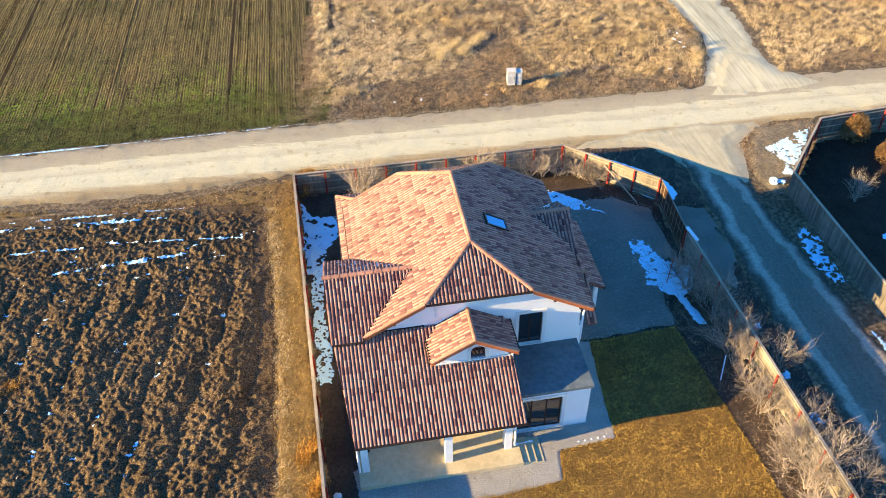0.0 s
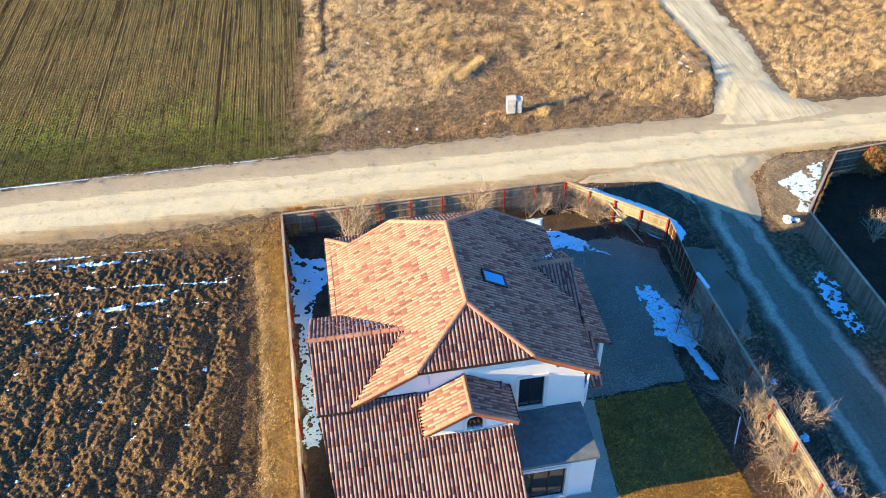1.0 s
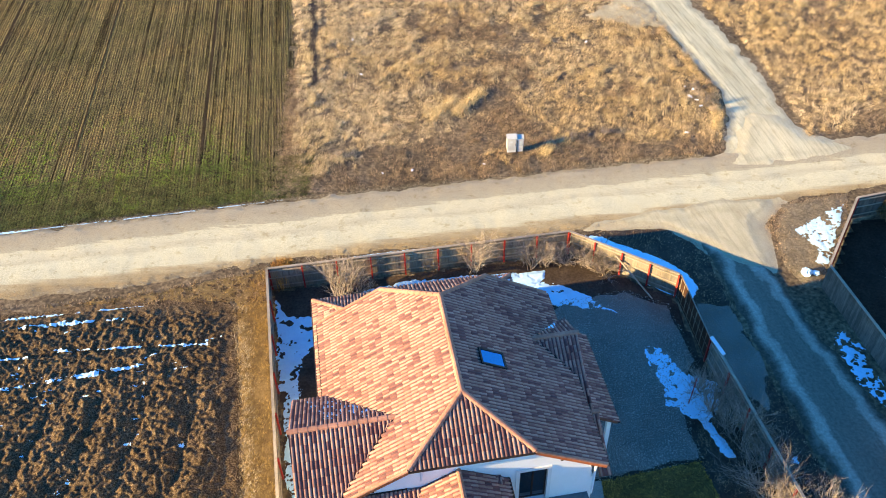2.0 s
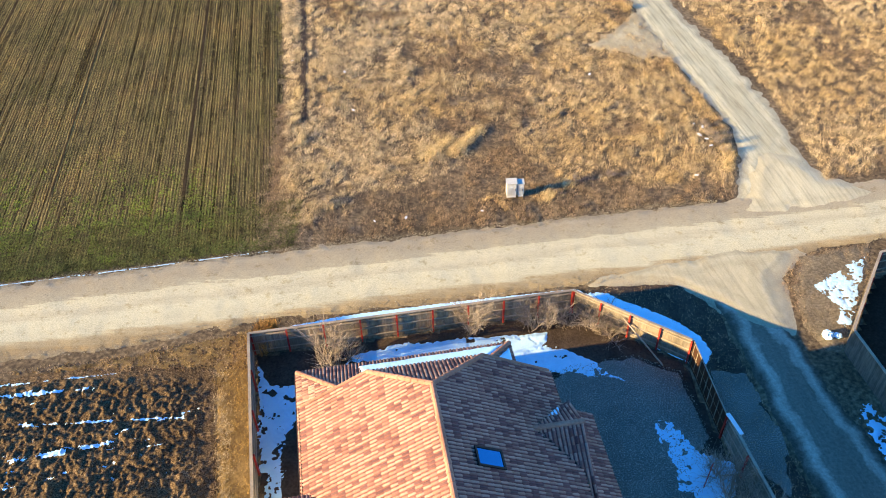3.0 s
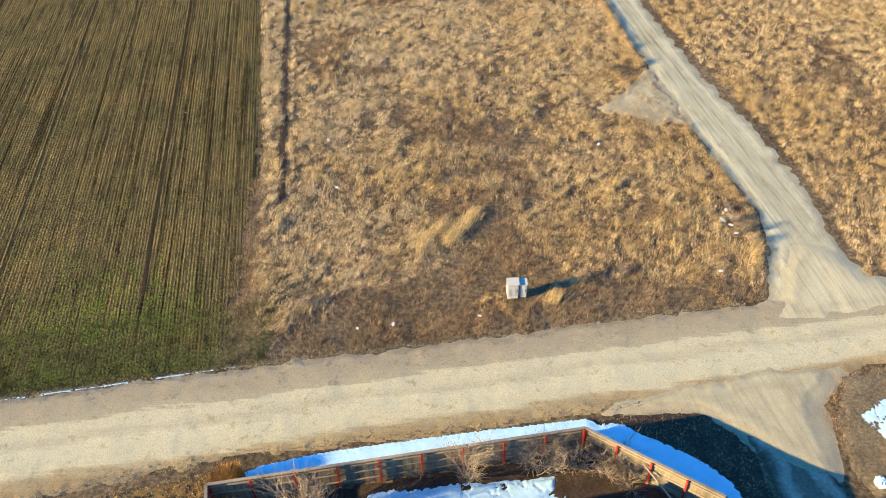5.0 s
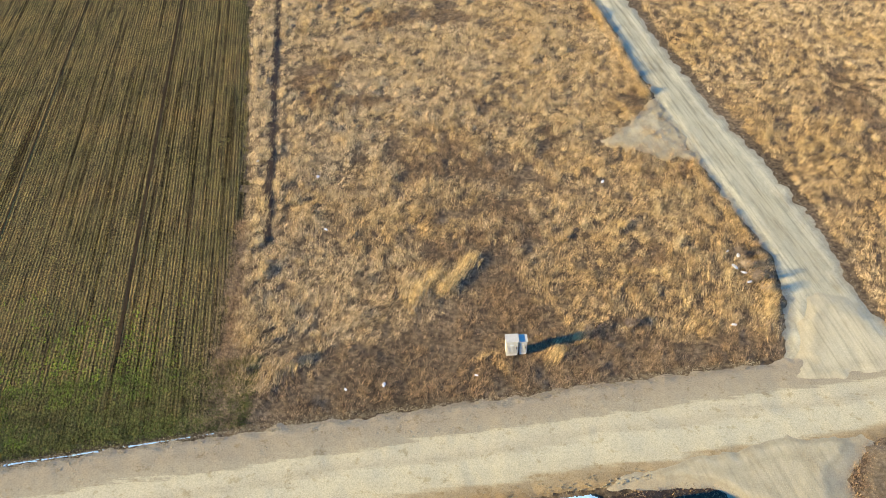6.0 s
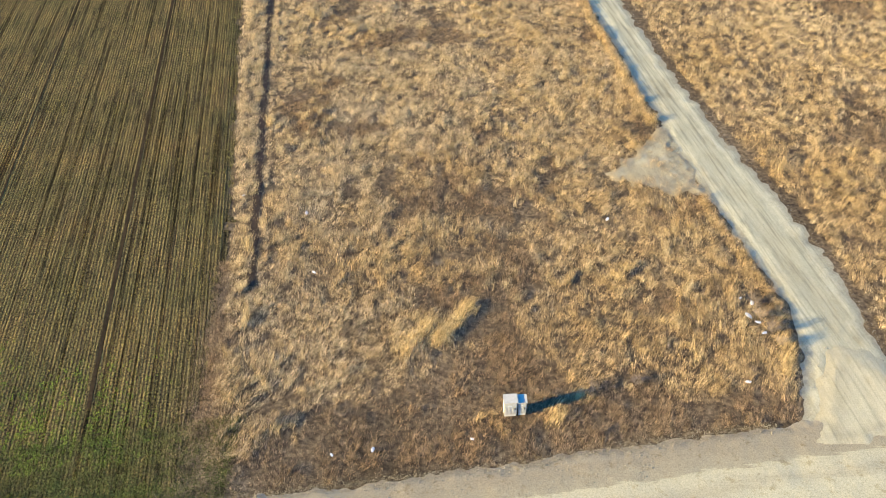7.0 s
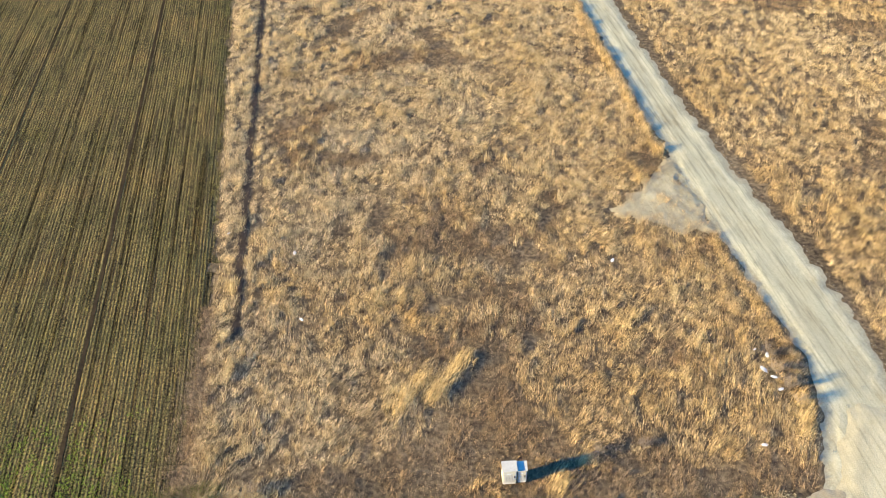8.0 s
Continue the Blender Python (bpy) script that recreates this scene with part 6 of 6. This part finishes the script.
# weeds round the meter cabinets
rng = np.random.default_rng(95)
wx = np.concatenate([rng.uniform(5.9, 10.5, 60), rng.normal(5.1, 0.3, 8)])
wy = np.concatenate([56.0 + (wx[:60] - 5.9) * 0.3 + rng.uniform(-0.6, 0.9, 60), rng.uniform(53.9, 55.5, 8)])
tagged(blades("weed_stalks", wx, wy, wx * 0 - 0.06, 30, 0.14 + 0.2 * rng.random(68), 0.0145, 0.6, M["brown"], 0.14, 96), "brown weed stalks round the meter cabinets", "grass", kind="stuff")
wx, wy = np.array([3.8, 4.05, 4.25, 4.4, 3.05, 3.3, 8.0, 8.2]), np.array([56.0, 55.35, 55.05, 54.75, 55.7, 55.85, 58.2, 58.6])
tagged(blades("straw_tuft", wx, wy, wx * 0 - 0.06, 60, np.full(8, 0.3), 0.0145, 0.5, M["straw"], 0.13, 97, (0.35, 0.35)), "dry straw tufts beside the meter cabinets", "grass", kind="stuff")

# the drilled crop
rng = np.random.default_rng(301)
rows_a = np.arange(-34, 4, 0.2)
N = 190000
a = rng.choice(rows_a, N) + rng.normal(0, 0.025, N)
y = 47 + 65 * rng.random(N) ** 1.15
x = a - 0.158 * y
e = inside(CROP_NEAR, x, y)
tram = (((a + 8.3) % 9.0) > 9.0 - 0.24) | (((a + 8.3) % 9.0) < 0.22)
ghost = np.abs(((a + 5.1) % 4.5) - 0.12) < 0.12
lane_no = np.round((a + 34) / 0.2)
missing = fbm(lane_no * 0.9, y * 0.07, 3, 29) < 0.36
k = (e > 0.1 + 0.9 * fbm(x * 1.3, y * 1.3, 3, 77) * (y < 75)) & ~tram & ~(ghost & (rng.random(N) < 0.4)) & ~(missing & (rng.random(N) < 0.85))
x, y = x[k], y[k]
off = y - road_n(x)
lush = rng.random(len(x)) < np.clip(1.25 - (off + 6 * (fbm(x * 0.2, y * 0.2, 3, 9) - 0.5) * 2) / 9.5, 0, 1) * np.clip((-11.6 - 0.1 * (y - 54) - x) / 5.5, 0.12, 1)
thin = rng.random(len(x)) < 0.45 + 0.5 * fbm(x * 0.25, y * 0.12, 3, 19)
band = off + 3.0 * (fbm(x * 0.4, y * 0.4, 3, 12) - 0.5) * 2
for pick, mk, words in ((lush & (band > 2.6), "green", "fresh green crop rows near the road"), (lush & (band <= 2.6), "leaf", "dense dark green crop by the road")):
    tagged(blades("crop_rows", x[pick], y[pick], 0 * x[pick], 7, np.full(pick.sum(), 0.09), 0.03, 0.9, M[mk], 0.05 if mk == "green" else 0.16, 302, simple=True), words, "crop", kind="stuff")
w = ~lush & thin
tagged(blades("crop_rows", x[w], y[w], 0 * x[w], 4, np.full(w.sum(), 0.065), 0.032, 0.9, M["olive"], 0.04, 303, simple=True), "thin olive crop rows", "crop", kind="stuff")
# weeds and straw where the crop meets the meadow and the road
rng = np.random.default_rng(304)
t = rng.random(5200)
ey = 50.5 + 17 * t ** 1.6
ex = np.interp(ey, [q[1] for q in FIELD_EDGE], [q[0] for q in FIELD_EDGE]) + rng.normal(-0.25, 1.0 - 0.6 * t, 5200)
k = ey > road_n(ex) + 0.3
tagged(blades("edge_weeds", ex[k], ey[k], -0.04 + 0 * ex[k], 11, 0.1 + 0.12 * rng.random(k.sum()), 0.022, 0.9, M["brown"], 0.1, 305, simple=True), "brown weeds spreading from the meadow into the crop", "grass", kind="stuff")
ex = rng.uniform(-38, -9, 15000)
ey = road_n(ex) + 0.25 + 4.6 * rng.random(15000) ** 1.2
tagged(blades("edge_crop", ex, ey, 0 * ex, 8, 0.07 + 0.05 * rng.random(15000), 0.03, 0.9, M["leaf"], 0.12, 306, simple=True), "trampled dark crop on the headland by the road", "crop", kind="stuff")


def wheel_track(c, width, y0=53.0, y1=112.0):
    """A narrow flat strip along the crop rows, the groove's shade in its colour."""
    rng = random.Random(str(c))
    ys = np.arange(y0, y1, 0.5)
    v, f = [], []
    for i, yy in enumerate(ys):
        for s in (-1.0, -0.33, 0.33, 1.0):
            px = c - 0.158 * yy + s * width / 2 + rng.uniform(-0.03, 0.03)
            v.append((px, yy, float(crop_z(np.array([px]), np.array([yy]), 1.0)[0]) + 0.012))
        if i:
            f += [(4 * i - 4 + k, 4 * i - 3 + k, 4 * i + 1 + k, 4 * i + k) for k in range(3)]
    return tagged(big_mesh("wheel_track", np.array(v), np.array(f), M["wheel"]), "dark wheel track through the crop", "track", kind="structure")


for c, wd in ((-8.2, 0.22), (-17.2, 0.13), (-26.2, 0.2)):
    wheel_track(c, wd, 56.5)

# lawn and verge blades
x, y, e = scatter(LAWN, 110, 401)
k = y > 17
tagged(blades("lawn_grass", x[k], y[k], 0.05 + 0 * x[k], 5, np.full(k.sum(), 0.06), 0.022, 0.9, M["turf"], 0.03, 402, simple=True), "short yellow-brown lawn blades", "grass", kind="stuff")
x, y, e = scatter(STRIP, 45, 411)
k = (y > 17) & (x > -30) & ((x > -11.2) | (y < 41) | (np.random.default_rng(413).random(len(x)) < 0.25))
tagged(blades("verge_grass", x[k], y[k], 0.06 + 0 * x[k], 7, 0.1 + 0.08 * fbm(x[k] * 1.5, y[k] * 1.5, 3, 5), 0.02, 0.9, M["verge_straw"], 0.09, 412, (0.1, 0.05), simple=True), "dry grass of the verge strip", "grass", kind="stuff")
x, y, e = scatter(STRIP, 34, 414)
k = (x > -30) & ((x < -11.2) | (y > 41.5))
tagged(blades("headland_weeds", x[k], y[k], 0.04 + 0 * x[k], 6, 0.1 + 0.1 * fbm(x[k], y[k], 3, 8), 0.022, 1.0, M["brown"], 0.1, 417, simple=True), "brown trampled weeds between field and road", "grass", kind="stuff")
rng = np.random.default_rng(415)
t = rng.random(330)
fy = 19 + 22.5 * t
fx = np.interp(fy, [12, 20.6, 30.2, 37, 41.6], [-6.9, -7.8, -9.3, -10.7, -11.9]) + rng.normal(0.25, 0.16, 330)
tagged(blades("fringe_grass", fx, fy, 0 * fx, 14, 0.2 + 0.2 * fbm(fx, fy * 0.8, 2, 6), 0.018, 0.8, M["gold"], 0.14, 416, (0.3, 0.1), simple=True), "pale straw fringe along the ploughed field", "grass", kind="stuff")
cx = np.array([-6.7, -6.5, -6.9, -6.1, -5.9, -22.8, -22.4, -23.0])
cy = np.array([22.9, 23.3, 22.5, 20.9, 21.2, 26.8, 26.9, 26.5])
tagged(blades("orange_tuft", cx, cy, cx * 0 + 0.05, 150, np.full(len(cx), 0.42), 0.024, 0.7, grass_mat("orange_grass", [(0.0, (0.7, 0.7, 0.7)), (1.0, (1.3, 1.3, 1.2))], (0.4, 0.2, 0.04)), 0.2, 421), "orange-yellow grass tufts", "grass", kind="stuff")
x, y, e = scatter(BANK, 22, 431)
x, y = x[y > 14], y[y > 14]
tagged(blades("bank_grass", x, y, 0 * x - 0.05, 5, 0.12 + 0 * x, 0.024, 0.9, M["brown"], 0.1, 432), "brown grass between fence and lane", "grass", kind="stuff")
CORNER = [(20.2, 44.2), (20.4, 47.5), (21.7, 50.0), (26.4, 51.2), (25.3, 48.3), (21.7, 42.4), (20.9, 42.6)]
tagged(sheet("corner_verge", CORNER, 0.15, flat(0.01, 0.9, 0.04, 2.0), surface("trampled_verge", [(0.3, (0.13, 0.1, 0.06)), (0.5, (0.21, 0.165, 0.1)), (0.7, (0.33, 0.265, 0.165))], fine=6, coarse=0.6, bump=0.8, bump_scale=16, bump_dist=0.04, vary=0.3), 0.3, 64), "trampled brown verge at the lane corner", "ground", kind="structure")
x, y, e = scatter([(19.9, 47.5), (21.5, 50.1), (26.2, 51.1), (25.3, 48.6), (21.7, 42.6), (20.6, 43.6)], 40, 433)
tagged(blades("corner_grass", x, y, 0 * x - 0.05, 12, 0.09 + 0.08 * fbm(x, y, 3, 6), 0.0155, 0.9, M["brown"], 0.12, 434, simple=True), "brown weeds at the lane corner", "grass", kind="stuff")
BED = [(12.5, 31.2), (13.9, 26), (15.4, 20.5), (16.5, 16), (18.2, 16), (14.2, 36), (13.0, 36)]
x, y, e = scatter(BED, 18, 441)
tagged(blades("bed_weeds", x, y, 0 * x, 9, 0.12 + 0.14 * fbm(x, y, 3, 4), 0.016, 1.0, M["brown"], 0.16, 442, simple=True), "dry weeds and stalks in the planting bed", "grass", kind="stuff")


def stones(name, x, y, z, r, material, label, seed):
    """Small eight-faced stones."""
    rng = np.random.default_rng(seed)
    n = len(x)
    dirs = np.array([(1, 0, 0), (0, 1, 0), (-1, 0, 0), (0, -1, 0), (0, 0, 0.8), (0, 0, -0.5)], float)
    t = rng.uniform(0, 6.2832, n)
    d = dirs[None] * rng.uniform(0.6, 1.25, (n, 6, 1)) * np.asarray(r).reshape(-1, 1, 1)
    c, s = np.cos(t)[:, None], np.sin(t)[:, None]
    v = np.stack([d[..., 0] * c - d[..., 1] * s + x[:, None], d[..., 0] * s + d[..., 1] * c + y[:, None], d[..., 2] + z + 0 * x[:, None]], 2)
    f = np.array([(0, 1, 4), (1, 2, 4), (2, 3, 4), (3, 0, 4), (1, 0, 5), (2, 1, 5), (3, 2, 5), (0, 3, 5)])
    F = (np.arange(n)[:, None, None] * 6 + f[None]).reshape(-1, 3)
    return tagged(big_mesh(name, v.reshape(-1, 3), F, material), label, "stones", kind="stuff")


rng = np.random.default_rng(501)
x, y, e = scatter(APRON, 200, 502)
x, y = x[e > 0.2], y[e > 0.2]
stones("apron_pebbles", x, y, 0.062, rng.uniform(0.012, 0.03, len(x)), M["pebble"], "pale round pebbles of the apron", 1)
x, y, e = scatter(GRAVEL_YARD, 90, 503)
stones("yard_pebbles", x, y, 0.055, rng.uniform(0.012, 0.045, len(x)), M["pebble"], "grey pebbles of the parking yard", 2)
x, y, e = scatter(ROAD_NEAR, 70, 504)
off = road_n(x) - y
north = (off > 0) & (off < 2.0)
k = (e < 0.8 * rng.random(len(x)) ** 1.5 + 0.1) | (north & (rng.random(len(x)) < 0.16))
k &= ~((x > 11) & (x < 26) & (e < 1.2) & ~north) & ~((x > 18) & (x < 27.5) & north) & (np.abs(x) < 36)
stones("road_gravel", x[k], y[k], 0.02, rng.uniform(0.012, 0.042, k.sum()), M["road_stone"], "loose tan gravel on the road shoulders", 3)
gx = rng.uniform(-36, 18.0, 8000)
gy = road_n(gx) - 0.08 + rng.normal(0, 0.2, 8000)
stones("berm_gravel", gx, gy, 0.0, rng.uniform(0.009, 0.03, 8000), M["road_stone"], "low ridge of gravel pushed to the edge of the road", 8)
x, y, e = scatter(LANE, 30, 505)
k = ((e < 0.8) | (rng.random(len(x)) < 0.2)) & (y > 57.6)
stones("lane_gravel", x[k], y[k], 0.02, rng.uniform(0.012, 0.035, k.sum()), M["pebble"], "loose gravel on the lane", 4)
tagged(sheet("gravel_patch", PATCH, 0.12, flat(0.02, 1.2, 0.06, 1.2), M["mouth"], 1.0, 61), "pale gravel heap spread beside the lane", "gravel", kind="structure")
x, y, e = scatter(PATCH, 80, 506)
stones("patch_gravel", x, y, 0.03, rng.uniform(0.012, 0.04, len(x)), M["road_stone"], "loose pale stones of the gravel patch", 5)
x, y, e = scatter(NEAR_PLOW, 9, 507)
k = e > 1.0
stones("field_clods", x[k], y[k], 0.16, rng.uniform(0.03, 0.08, k.sum()), M["clod"], "loose brown soil clods", 6)

x, y, e = scatter(STRIP, 26, 508)
k = (x > -30) & ((x < -11.2) | (y > 41.5))
stones("headland_clods", x[k], y[k], 0.07, rng.uniform(0.03, 0.08, k.sum()), M["clod"], "brown soil clods thrown on the headland", 7)

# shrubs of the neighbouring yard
tagged(sheet("neighbour_soil", [(25.3, 48.2), (60, 57.2), (60, -15), (33.2, -15), (21.9, 42.4)], 0.4, flat(0.02, 0.5, 0.03), M["shaded_soil"], 0.0, 62), "bare soil of the neighbouring yard with shade in its colour", "ground", kind="structure")


def leafy(name, x, y, r, h, seed, label):
    rng = np.random.default_rng(seed)
    n = 1500
    u, t = rng.random(n) ** 0.5, rng.uniform(0, 6.2832, n)
    px, py = x + r * u * np.cos(t), y + r * u * np.sin(t)
    pz = h * np.sqrt(np.clip(1 - u * u, 0, 1)) * rng.uniform(0.5, 1.0, n) + 0.02
    leaf = blades("foliage", px, py, pz, 3, np.full(n, 0.16), 0.035, 0.9, M["orange"], 0.05, seed)
    ob = empty(name, Matrix.Identity(4), label, "shrub")
    leaf.parent = ob
    bm = bmesh.new()
    for k in range(7):
        a = k * 0.9
        add_tube(bm, [(x, y, 0), (x + math.cos(a) * r * 0.4, y + math.sin(a) * r * 0.4, h * 0.75)], 0.03, 0.012, 4)
    part("framework", bm, M["twig"], ob)


M["orange"] = grass_mat("rusty_leaves", [(0.0, (0.6, 0.6, 0.6)), (1.0, (1.4, 1.3, 1.2))], (0.2, 0.125, 0.05))
leafy("rusty_shrub", 28.2, 48.6, 1.0, 1.9, 601, "rust-brown leafy shrub behind the fence")
leafy("rusty_shrub", 29.9, 45.9, 1.2, 1.6, 602, "yellow-brown shrub in the neighbouring yard")
cx, cy = np.array([-9.7, -9.45, -9.2, -9.0, -9.3, -9.55, -9.35, -9.15]), np.array([43.2, 43.6, 43.35, 43.7, 43.0, 43.75, 43.15, 43.85])
tagged(blades("amber_weed", cx, cy, cx * 0, 800, np.full(8, 1.2), 0.03, 0.24, grass_mat("amber_grass", [(0.0, (0.55, 0.55, 0.55)), (1.0, (1.35, 1.3, 1.2))], (0.42, 0.25, 0.085)), 0.17, 604), "tall amber dry weed outside the fence corner", "grass", kind="stuff")
